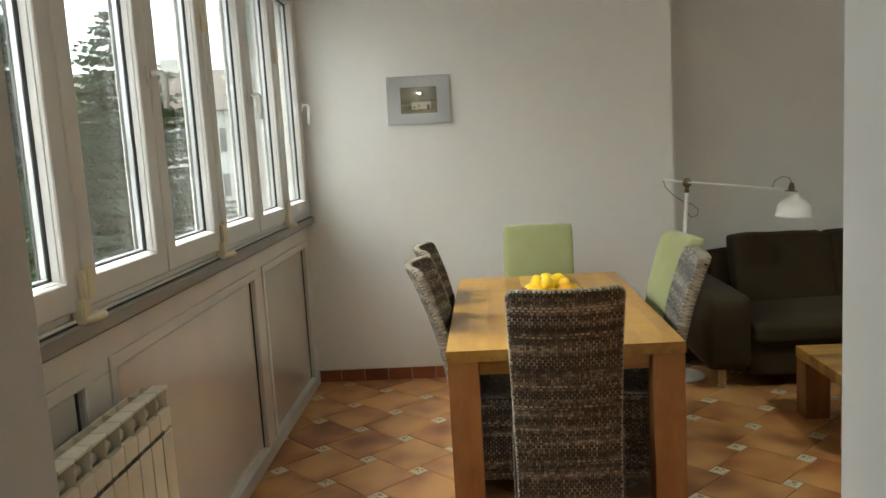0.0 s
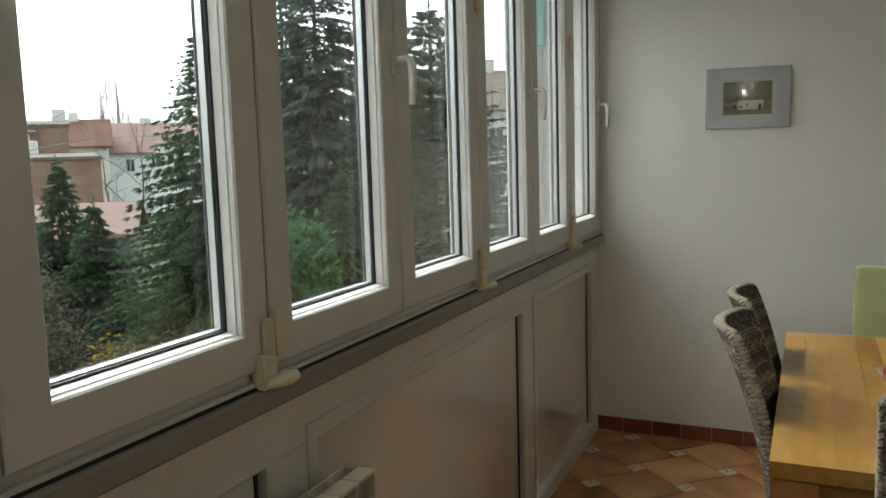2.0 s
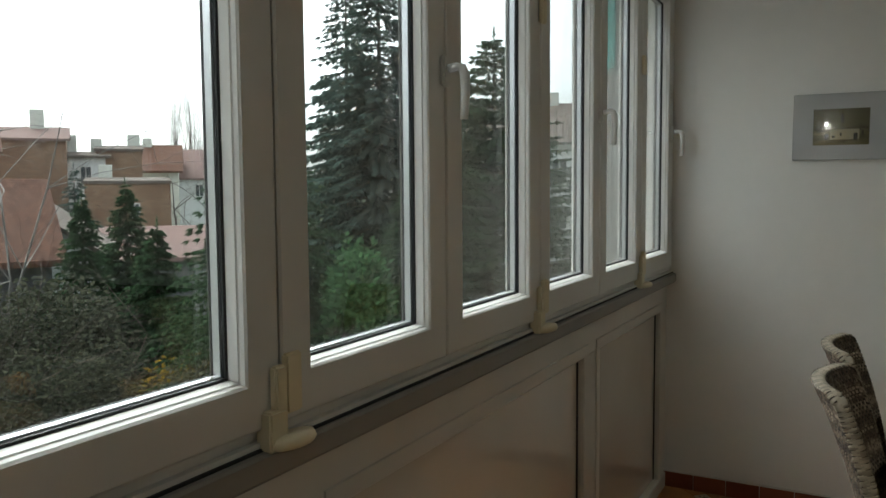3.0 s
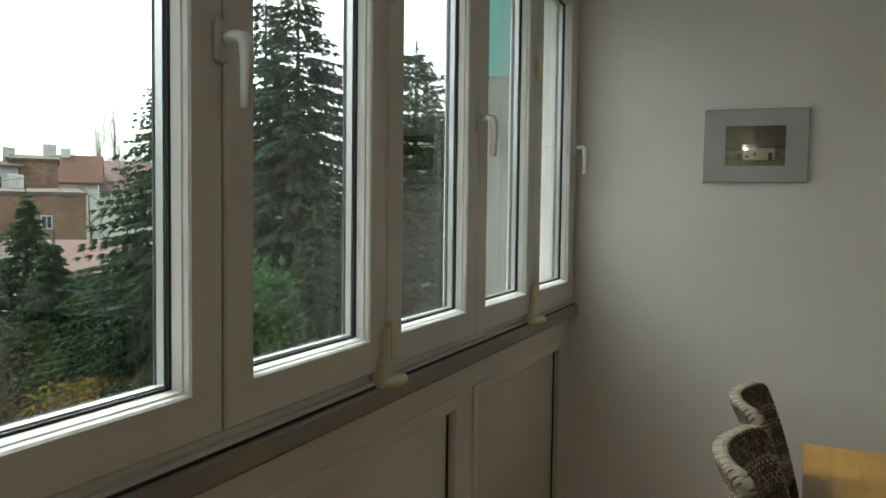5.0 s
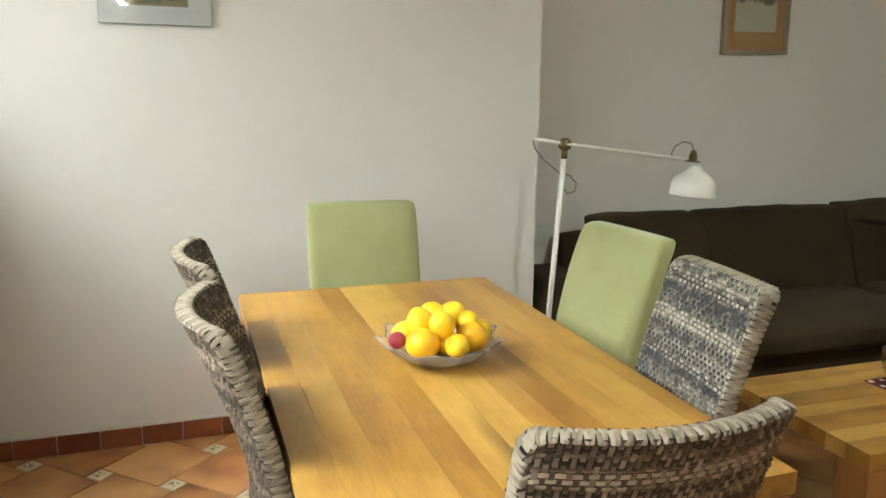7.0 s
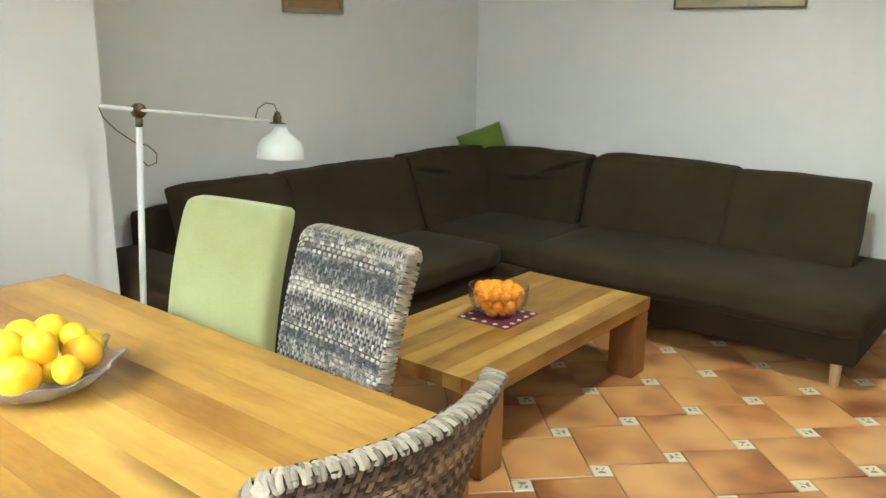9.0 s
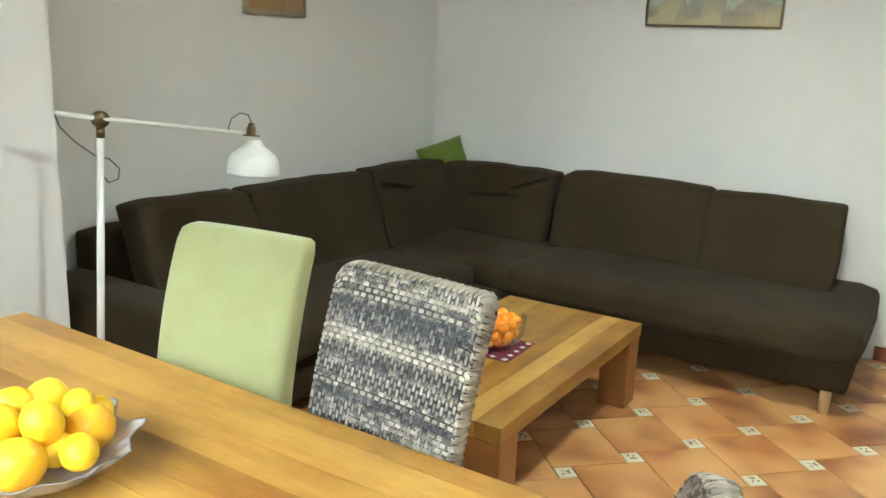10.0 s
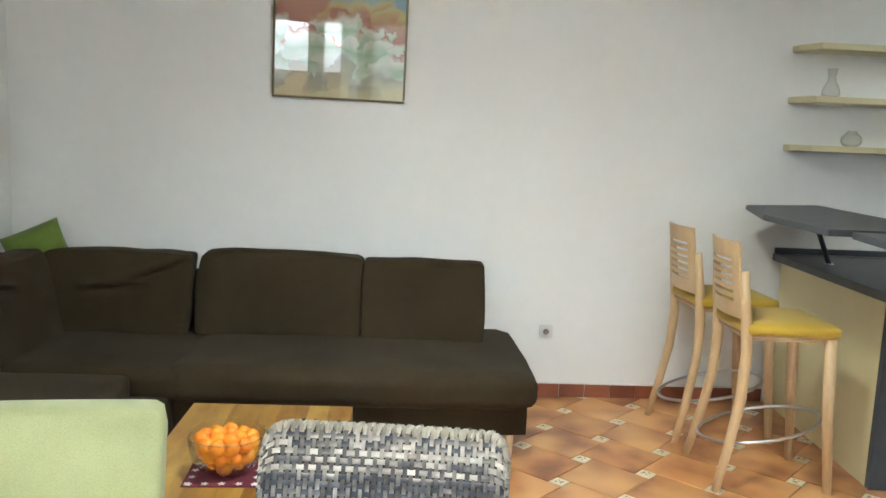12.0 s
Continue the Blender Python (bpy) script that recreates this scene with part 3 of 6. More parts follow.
def build_wicker_chair(thick, curve, WICKER):
    ch = thing("wicker_chair", "high-backed woven grey and cream wicker dining chair", "chair", None, "chairs round the table")

    def surf(side):
        def place(a, b):
            u, z = a * 2 - 1, 0.06 + b * (CHAIR_TOP - 0.06)
            p = back_surface(u, z, side, thick, curve)
            du = back_surface(u + 0.01, z, side, thick, curve) - back_surface(u - 0.01, z, side, thick, curve)
            dz = back_surface(u, z + 0.005, side, thick, curve) - back_surface(u, z - 0.005, side, thick, curve)
            return p, du.cross(dz).normalized() * -side
        return place
    bm = bmesh.new()
    weave(bm, surf(-1), 84, 40, 0.0036)
    raw_part("back_weave", bm, WICKER, ch, "woven rear of the chair back")
    bm = bmesh.new()
    weave(bm, surf(1), 84, 40, 0.0036)
    raw_part("front_weave", bm, WICKER, ch, "woven front of the chair back")
    bm = bmesh.new()
    n = 14
    rows = [0.06 + (CHAIR_TOP - 0.06) * k / 14 for k in range(15)]
    grids = [[[bm.verts.new(back_surface(-1 + 2 * i / n, z, s, thick - 0.003, curve)) for i in range(n + 1)] for z in rows] for s in (-1, 1)]
    for g in grids:
        for r in range(14):
            for i in range(n):
                bm.faces.new((g[r][i], g[r][i + 1], g[r + 1][i + 1], g[r + 1][i]))
    for i in range(n):
        bm.faces.new((grids[0][-1][i], grids[0][-1][i + 1], grids[1][-1][i + 1], grids[1][-1][i]))
        bm.faces.new((grids[0][0][i], grids[0][0][i + 1], grids[1][0][i + 1], grids[1][0][i]))
    for r in range(14):
        for i in (0, n):
            bm.faces.new((grids[0][r][i], grids[0][r + 1][i], grids[1][r + 1][i], grids[1][r][i]))
    part("back_core", bm, WICKER_CORE, ch)
    # rolled, braided edge over the top and down both sides
    bm = bmesh.new()
    path = [back_surface(-1, 0.06 + (CHAIR_TOP - 0.06) * k / 120, 0, thick, curve) for k in range(120)]
    path += [back_surface(math.sin(math.pi * (k / 56 - 0.5)) * 0.25 + (-1 + 2 * k / 56) * 0.75, CHAIR_TOP, 0, thick, curve) for k in range(57)]
    path += [back_surface(1, CHAIR_TOP - (CHAIR_TOP - 0.06) * k / 120, 0, thick, curve) for k in range(1, 121)]
    hub = back_surface(0, 0.55, 0, thick, curve)
    for n, (a, b) in enumerate(zip(path, path[1:])):
        d = (b - a).normalized()
        acr = Vector((0, 1, 0)) - d * d.y
        acr.normalize()
        out = acr.cross(d)
        if out.dot((a + b) / 2 - hub) < 0:
            out.negate()
        r = thick / 2 + 0.0015
        lean = d * (0.0018 if n % 2 else -0.0018)
        for w0, w1, shift in ((-0.25, 1.75, 0.0), (1.40, 3.40, 0.5)):
            rings = []
            for q, size in ((-0.05 + shift, 0.88), (0.3 + shift, 1.02 + 0.06 * random.random()), (0.7 + shift, 1.03), (1.05 + shift, 0.88)):
                c = a + (b - a) * q
                rings.append([bm.verts.new(c + acr * (math.cos(w) * r * size) + out * (math.sin(w) * 0.008 * size - 0.003) + lean * math.cos(w)) for w in (w0 + (w1 - w0) * k / 4 for k in range(5))])
            for p, q in zip(rings, rings[1:]):
                for k in range(4):
                    bm.faces.new((p[k], p[k + 1], q[k + 1], q[k])).smooth = True
    raw_part("braided_edge", bm, ROPE, ch, "pale braided wicker edge")
    # seat box with woven skirts
    w = CHAIR_W / 2
    bm = bmesh.new()
    bm_box(bm, -w + 0.006, w - 0.006, -0.165, 0.205, 0.10, 0.452)
    part("seat_core", bm, WICKER_CORE, ch)
    faces = [(lambda a, b: (Vector((-w, -0.16 + 0.365 * a, 0.10 + 0.35 * b)), Vector((-1, 0, 0)))), (lambda a, b: (Vector((w, -0.16 + 0.365 * a, 0.10 + 0.35 * b)), Vector((1, 0, 0)))),
             (lambda a, b: (Vector((-w + 2 * w * a, 0.21, 0.10 + 0.35 * b)), Vector((0, 1, 0))))]
    for f in faces:
        bm = bmesh.new()
        weave(bm, f, 37, 32, 0.0036)
        raw_part("skirt", bm, WICKER, ch)
    bm = bmesh.new()
    weave(bm, lambda a, b: (Vector((-w + 2 * w * a, -0.16 + 0.37 * b, 0.456)), Vector((0, 0, 1))), 34, 36, 0.0032)
    raw_part("seat", bm, WICKER, ch)
    for x in (-w + 0.025, w - 0.025):
        for y in (-0.155, 0.18):
            part("leg", rbox(x - 0.018, x + 0.018, y - 0.018, y + 0.018, 0, 0.101, 0.003), OAK_Z, ch)
    return ch


def build_green_chair(half, corner):
    ch = thing("upholstered_chair", "high-backed dining chair upholstered in pale green fabric", "chair", None, "chairs round the table")
    bm = soft_box(-half, half, -0.235, -0.155, 0.36, 1.018, corner, 0.003, 3, 0.002, 14)
    for v in bm.verts:
        v.co.y -= back_lean(v.co.z)
    part("backrest", bm, GREEN, ch)
    part("seat", soft_box(-0.215, 0.215, -0.17, 0.22, 0.36, 0.475, 0.025, 0.006, 5, 0.002), GREEN, ch)
    for x in (-0.185, 0.185):
        for y in (-0.18, 0.18):
            part("leg", rbox(x - 0.02, x + 0.02, y - 0.02, y + 0.02, 0, 0.375, 0.003), OAK_Z, ch)
    return ch


chair_near = build_wicker_chair(0.034, 0.057, WICKER_BROWN)
chair_near.matrix_basis = pose(1.073, 3.932, 0, 0, 0, -2)
for m in (pose(0.820, 4.36, 0, 0, 0, -91), pose(0.808, 4.915, 0, 0, 0, -89)):
    copy_thing(chair_near, m)
CHAIR_W = 0.385
chair_flat = build_wicker_chair(0.044, 0.008, WICKER_GREY)
chair_flat.matrix_basis = pose(1.385, 4.340, 0, 0, 0, 84.5)
green_far = build_green_chair(0.203, 0.014)
green_far.matrix_basis = pose(1.078, 5.338, 0, 0, 0, 175.5)
build_green_chair(0.189, 0.024).matrix_basis = pose(1.442, 4.824, 0, 0, 0, 98.0)


# corner sofa
def fold(bm, p0, p1, axis, side):
    """Presses a crease into a cushion's front between two places (along it, up), with a swollen lip above."""
    (a0, z0), (a1, z1) = p0, p1
    d = Vector((a1 - a0, z1 - z0))
    length = d.length
    d.normalize()
    n = Vector((-d.y, d.x))
    if n.y < 0:
        n.negate()
    for v in bm.verts:
        q = Vector((v.co[1 - axis] - a0, v.co.z - z0))
        along, off = q.dot(d), q.dot(n)
        if -0.03 < along < length + 0.03 and abs(off) < 0.09:
            fade = max(0.0, math.sin(math.pi * min(1, max(0, (along + 0.03) / (length + 0.06)))))
            v.co[axis] += side * fade * (0.026 * math.exp(-((off - 0.032) / 0.022) ** 2) - 0.040 * math.exp(-(off / 0.016) ** 2))


def build_sofa():
    s = thing("corner_sofa", "dark brown fabric corner sofa with loose back cushions", "sofa")
    part("base", soft_box(2.30, 3.90, 5.50, 6.42, 0.08, 0.30, 0.02, 0, 1, 0.003), SOFA, s)
    part("base", soft_box(4.03, 4.98, 3.66, 6.42, 0.11, 0.30, 0.02, 0, 2, 0.003), SOFA, s)
    part("base", soft_box(3.88, 4.10, 5.30, 6.42, 0.04, 0.30, 0.02, 0, 3, 0.003), SOFA, s)
    part("seat_cushion", soft_box(2.31, 3.93, 5.44, 6.30, 0.27, 0.415, 0.05, 0.012, 4, 0.004, 14), SOFA, s)
    part("seat_cushion", soft_box(3.935, 4.92, 5.25, 6.30, 0.27, 0.412, 0.05, 0.010, 5, 0.004, 14), SOFA, s)
    part("seat_cushion", soft_box(3.95, 4.93, 3.63, 5.34, 0.25, 0.428, 0.065, 0.012, 6, 0.005, 14), SOFA, s)
    part("arm", soft_box(2.05, 2.315, 5.48, 6.44, 0.11, 0.56, 0.06, 0.008, 7, 0.004), SOFA, s)
    part("back_frame", soft_box(2.29, 4.98, 6.30, 6.445, 0.30, 0.715, 0.04, 0, 8, 0.003, 14), SOFA, s)
    part("back_frame", soft_box(4.85, 4.985, 4.5, 6.44, 0.30, 0.71, 0.04, 0, 9, 0.003, 14), SOFA, s)
    for a, b, k in ((2.40, 3.01, 1), (3.02, 3.94, 2), (3.96, 4.70, 3)):
        bm = soft_box(a, b, 6.00, 6.15, 0.40, 0.825 if k == 3 else 0.815, 0.018, 0.016, 10 + k, 0.010, 46 if k == 3 else 22, (0, 0.16))
        if k == 3:
            fold(bm, (a + 0.02, 0.74), (a + 0.30, 0.69), 1, -1)
        part("back_cushion", bm, SOFA, s)
    bm = soft_box(4.58, 4.73, 5.40, 6.20, 0.40, 0.822, 0.018, 0.014, 15, 0.014, 46, (0.13, 0))
    fold(bm, (5.40, 0.79), (5.72, 0.67), 0, -1)
    fold(bm, (5.60, 0.66), (5.95, 0.63), 0, -1)
    part("back_cushion", bm, SOFA, s)
    part("back_cushion", soft_box(4.56, 4.71, 4.485, 5.345, 0.415, 0.834, 0.028, 0.026, 16, 0.008, 20, (0.16, 0)), SOFA, s)
    part("back_cushion", soft_box(4.54, 4.67, 3.83, 4.475, 0.418, 0.832, 0.014, 0.012, 17, 0.006, 20, (0.13, 0)), SOFA, s)
    for x, y in ((2.15, 5.57), (4.08, 3.74), (4.90, 3.74), (2.15, 6.35), (4.90, 6.35)):
        bm = bmesh.new()
        bm_tube(bm, [(x, y, 0), (x, y, 0.12)], [0.020, 0.025], 14)
        part("foot", bm, BEECH, s, "turned pale wooden foot")
    return s


build_sofa()


def build_pillow(hu, hv, thick):
    """A stuffed pillow: full in the middle, with drawn-out pointed corners."""
    bm = bmesh.new()
    n = 16
    sides = []
    for sgn in (-1, 1):
        grid = []
        for j in range(n + 1):
            row = []
            for i in range(n + 1):
                u, w = -1 + 2 * i / n, -1 + 2 * j / n
                full = (max(0, 1 - u * u) * max(0, 1 - w * w)) ** 0.38
                x, y = hu * u * (1 - 0.04 * (1 - w * w) * abs(u)), hv * w * (1 - 0.03 * (1 - u * u) * abs(w))
                wob = noise.noise(Vector((u * 2, w * 2, sgn))) * 0.008 * full
                row.append(bm.verts.new((x, sgn * thick * full + wob, y)))
            grid.append(row)
        sides.append(grid)
        for j in range(n):
            for i in range(n):
                bm.faces.new((grid[j][i], grid[j][i + 1], grid[j + 1][i + 1], grid[j + 1][i])).smooth = True
    bmesh.ops.remove_doubles(bm, verts=list(bm.verts), dist=0.0003)
    return bm


PU = Vector((0.64, -0.68, 0.34)).normalized()
PV = (Vector((0, 0, 1)) - PU * PU.z).normalized()
PN = PV.cross(PU)
PC = Vector((4.854, 6.148, 0.965)) - PU * 0.15 - PV * 0.098
solid("cushion", build_pillow(0.155, 0.115, 0.10), PILLOW, "leaf green pillow tucked behind the cushions of the sofa corner", "pillow",
      m=Matrix(((PU.x, PN.x, PV.x, PC.x), (PU.y, PN.y, PV.y, PC.y), (PU.z, PN.z, PV.z, PC.z), (0, 0, 0, 1))))


# floor lamp
def build_lamp():
    base = (1.949, 5.762)
    l = thing("floor_lamp", "white floor lamp with a hinged boom arm and dome shade", "lamp", pose(0.026, 0.058, 0) @ Matrix.Diagonal((1, 1, 0.988, 1)))
    bm = bmesh.new()
    bm_lathe(bm, [(0.001, 0.024), (0.05, 0.024), (0.13, 0.016), (0.138, 0.010), (0.138, 0.0), (0.001, 0.0)], 40, (base[0], base[1], 0))
    part("base", bm, LAMP_WHITE, l)
    bm = bmesh.new()
    bm_tube(bm, [(base[0] - 0.02, base[1], 0.02), (1.964, 5.760, 0.60), (1.999, 5.758, 1.175)], [0.0125, 0.0125, 0.012], 14)
    part("pole", bm, LAMP_WHITE, l)
    bm = bmesh.new()
    bm_tube(bm, [(1.999, 5.758, 1.165), (2.0, 5.757, 1.20)], 0.014, 14)
    bm_lathe(bm, [(0.001, -0.018), (0.024, -0.018), (0.028, -0.010), (0.028, 0.010), (0.024, 0.018), (0.001, 0.018)], 18, (0, 0, 0))
    joint = bm.verts[:]
    for v in joint[28:]:
        v.co = Matrix.Translation((2.0, 5.755, 1.226)) @ Matrix.Rotation(radians(90), 4, "X") @ v.co
    part("joint", bm, BRASS, l, "aged brass knuckle joint")
    bm = bmesh.new()
    bm_tube(bm, [(1.87, 5.795, 1.248), (2.0, 5.745, 1.228), (2.545, 5.675, 1.158)], 0.0085, 12)
    part("arm", bm, LAMP_WHITE, l)
    shade = part("shade", bmesh.new(), LAMP_WHITE, l, "white enamel dome shade")
    bm = bmesh.new()
    prof = [(0.024, 0.140), (0.030, 0.128), (0.038, 0.115), (0.060, 0.100), (0.085, 0.080), (0.097, 0.055), (0.099, 0.030), (0.102, 0.004), (0.101, 0.0), (0.098, 0.004), (0.094, 0.054), (0.082, 0.076), (0.058, 0.096), (0.034, 0.111), (0.022, 0.138)]
    bm_lathe(bm, prof, 40, (0, 0, 0))
    bmesh.ops.recalc_face_normals(bm, faces=list(bm.faces))
    bm.to_mesh(shade.data)
    bm.free()
    shade.matrix_basis = pose(2.602, 5.68, 0.990, 0, 4, 0)
    bm = bmesh.new()
    bm_lathe(bm, [(0.036, 0.0), (0.036, 0.004), (0.018, 0.006), (0.018, 0.032), (0.013, 0.036), (0.013, 0.048), (0.006, 0.052), (0.001, 0.052)], 20, (0, 0, 0))
    part("socket", bm, BRASS, l, "aged brass lamp socket", pose(2.588, 5.674, 1.145, 0, 4, 0))
    bm = bmesh.new()
    bm_tube(bm, [(2.592, 5.674, 1.195), (2.575, 5.674, 1.228), (2.535, 5.676, 1.236), (2.495, 5.680, 1.215), (2.482, 5.682, 1.180), (2.490, 5.683, 1.168)], 0.0025, 6)
    part("cord", bm, CORD, l, "thin grey cord")
    bm = bmesh.new()
    bm_tube(bm, [(1.868, 5.796, 1.244), (1.878, 5.79, 1.205), (1.92, 5.78, 1.155), (1.985, 5.775, 1.105), (2.035, 5.77, 1.09), (2.068, 5.765, 1.055), (2.060, 5.762, 1.02), (2.025, 5.765, 1.01), (1.995, 5.770, 1.05), (1.990, 5.772, 1.10)], 0.0025, 6)
    part("cord", bm, CORD, l, "thin grey cord")
    bm = bmesh.new()
    bm_lathe(bm, [(0.001, -0.028), (0.018, -0.022), (0.028, 0.0), (0.022, 0.02), (0.013, 0.04), (0.013, 0.06)], 20, (0, 0, 0))
    part("bulb", bm, LAMP_WHITE, l, "unlit white bulb", pose(2.598, 5.675, 1.06, 0, 4, 0))
    return l


build_lamp()


# fruit and bowls
def fruit_material(name, a, b):
    m, t, p = node_mat(name)
    v = coords(t)
    info = t.nodes.new("ShaderNodeObjectInfo")
    f = math_node(t, "ADD", math_node(t, "MULTIPLY", noise_tex(t, v, 18, 4), 0.6), math_node(t, "MULTIPLY", info.outputs["Random"], 0.4))
    t.links.new(ramp(t, f, [(0.25, a), (0.75, b)]), p.inputs["Base Color"])
    p.inputs["Roughness"].default_value = 0.42
    p.inputs["Subsurface Weight"].default_value = 0.12
    p.inputs["Subsurface Radius"].default_value = (0.02, 0.01, 0.003)
    pores = t.nodes.new("ShaderNodeTexVoronoi")
    pores.inputs["Scale"].default_value = 420
    t.links.new(v, pores.inputs["Vector"])
    bump(t, p, pores.outputs["Distance"], 0.25, 0.002)
    return m


LEMON = fruit_material("lemon_peel", (0.82, 0.50, 0.010), (0.88, 0.62, 0.02))
ORANGE = fruit_material("orange_peel", (0.84, 0.42, 0.010), (0.88, 0.52, 0.016))
MANDARIN = fruit_material("mandarin_peel", (0.86, 0.25, 0.008), (0.92, 0.36, 0.015))
PLUM = fruit_material("red_fruit_skin", (0.30, 0.03, 0.05), (0.45, 0.08, 0.09))


def fruit_mesh(name, r, tip, mat):
    bm = bmesh.new()
    n = 14
    prof = []
    for k in range(n + 1):
        a = math.pi * k / n
        z, rr = -math.cos(a), math.sin(a)
        s = 1 + tip * max(0, abs(z) - 0.72) * 1.2
        prof.append((max(0.0004, rr * r * (1 - tip * 0.25)), z * r * s))
    bm_lathe(bm, prof, 20, (0, 0, 0), lambda a, i: (1 + 0.02 * math.sin(3 * a + i), 0))
    return mesh_of(name, bm, mat)


FRUIT = {"lemon": fruit_mesh("lemon", 0.036, 0.32, LEMON), "orange": fruit_mesh("orange", 0.040, 0.0, ORANGE), "mandarin": fruit_mesh("mandarin", 0.026, -0.3, MANDARIN), "plum": fruit_mesh("plum", 0.024, 0.0, PLUM)}
LABELS = {"lemon": "ripe yellow lemon in the pressed glass bowl", "orange": "bright orange lying in the pressed glass bowl", "mandarin": "small mandarin in the clear glass bowl", "plum": "dark red fruit under the lemons"}


def put_fruit(kind, x, y, z, rx, ry, rz, scale=1.0):
    ob = new(kind, FRUIT[kind])
    ob.matrix_basis = pose(x, y, z, rx, ry, rz) @ Matrix.Diagonal((scale, scale, scale, 1))
    return tagged(ob, LABELS[kind], "fruit", "fruit in the bowls")


BX, BY, BZ = 1.08, 4.640, 0.75


def bowl_wave(a, i):
    k = max(0, min(i, 14 - i)) / 7
    return 1 + 0.085 * k * math.cos(9 * a) + 0.03 * k * math.cos(18 * a + 1), 0.020 * k * k * (0.5 + 0.5 * math.cos(9 * a + 0.4)) - 0.010 * k


bm = bmesh.new()
outer = [(0.062, 0.0), (0.075, 0.002), (0.092, 0.009), (0.110, 0.019), (0.126, 0.030), (0.140, 0.042), (0.151, 0.052), (0.157, 0.056)]
inner = [(0.154, 0.057), (0.147, 0.054), (0.136, 0.047), (0.121, 0.036), (0.105, 0.026), (0.088, 0.016), (0.060, 0.010)]
rings = bm_lathe(bm, outer + inner, 72, (0, 0, 0), bowl_wave)
bm.faces.new(rings[0][::-1]), bm.faces.new(rings[-1])
solid("fruit_bowl", bm, CRYSTAL, "scalloped pressed glass fruit bowl on the dining table", "bowl", m=pose(BX, BY, BZ + 0.001, 0, 0, 12))
for k, (kind, x, y, z, s) in enumerate([
        ("orange", -0.060, -0.050, 0.060, 1.12), ("lemon", -0.075, 0.045, 0.062, 1.05), ("orange", 0.075, -0.030, 0.062, 1.05), ("lemon", 0.010, -0.035, 0.050, 0.95), ("lemon", 0.015, -0.090, 0.062, 0.95),
        ("orange", 0.010, 0.055, 0.055, 1.0), ("lemon", 0.090, 0.045, 0.062, 0.95), ("lemon", -0.045, 0.020, 0.112, 1.12), ("lemon", -0.005, -0.030, 0.118, 1.05), ("lemon", 0.000, 0.050, 0.122, 1.0),
        ("lemon", 0.050, 0.045, 0.118, 1.12), ("lemon", 0.075, 0.000, 0.112, 0.85), ("plum", -0.112, -0.005, 0.062, 1.0), ("lemon", 0.110, 0.005, 0.066, 0.9)]):
    put_fruit(kind, BX + x * 1.04, BY + y * 1.04, BZ + (z if z < 0.1 else z - 0.016), 70 + 17 * k, 23 * k, 51 * k, s * 0.96)

CX, CY, CZ = 3.02, 4.840, 0.361
MAROON = fabric("maroon_doily_cloth", (0.10, 0.012, 0.025), (0.17, 0.03, 0.05), 300, 0.9, 0.1, 20)
STITCH = paint("white_stitching", (0.72, 0.70, 0.68), 0.8, 0.05, 300, 0.1)
doily = solid("doily", rbox(-0.125, 0.125, -0.125, 0.125, 0.0, 0.0025, 0.001, 1), MAROON, "maroon square doily with white stitched flowers on the coffee table", "doily", m=pose(CX, CY, CZ + 0.0005, 0, 0, 2))
for k in range(20):
    side, s = k % 4, (k // 4 - 2) / 2.2
    x, y = ((s, -0.88), (0.88, s), (-s, 0.88), (-0.88, -s))[side]
    bm = bmesh.new()
    bm_lathe(bm, [(0.0005, 0.0008), (0.006, 0.0008), (0.011, 0.0)], 10, (0, 0, 0), lambda a, i: (1 + 0.35 * math.cos(5 * a), 0))
    part("stitched_flower", bm, STITCH, doily, "white stitched flower", pose(x * 0.118, y * 0.118, 0.003, 0, 0, 40 * k))
bm = bmesh.new()
prof = [(0.045, 0.0), (0.060, 0.003), (0.085, 0.022), (0.103, 0.050), (0.111, 0.082), (0.1125, 0.112), (0.1120, 0.124), (0.1095, 0.125), (0.109, 0.112), (0.1075, 0.083), (0.0995, 0.052), (0.082, 0.026), (0.058, 0.008), (0.03, 0.006)]
rings = bm_lathe(bm, prof, 56)
bm.faces.new(rings[0][::-1]), bm.faces.new(rings[-1])
solid("glass_bowl", bm, CLEAR, "clear glass bowl full of mandarins on the doily", "bowl", m=pose(CX, CY, CZ + 0.0040) @ Matrix.Diagonal((1.13, 1.13, 1.06, 1))).visible_shadow = False
rng = random.Random(4)
for level, (z, rad, cnt) in enumerate(((0.036, 0.043, 6), (0.070, 0.072, 10), (0.076, 0.024, 3), (0.108, 0.080, 11), (0.118, 0.036, 5))):
    for k in range(cnt):
        a = 2 * math.pi * k / cnt + level * 0.6
        put_fruit("mandarin", CX + rad * math.cos(a), CY + rad * math.sin(a), CZ + z + rng.uniform(-0.004, 0.006), rng.uniform(-60, 60), rng.uniform(-60, 60), 0, rng.uniform(0.9, 1.08))


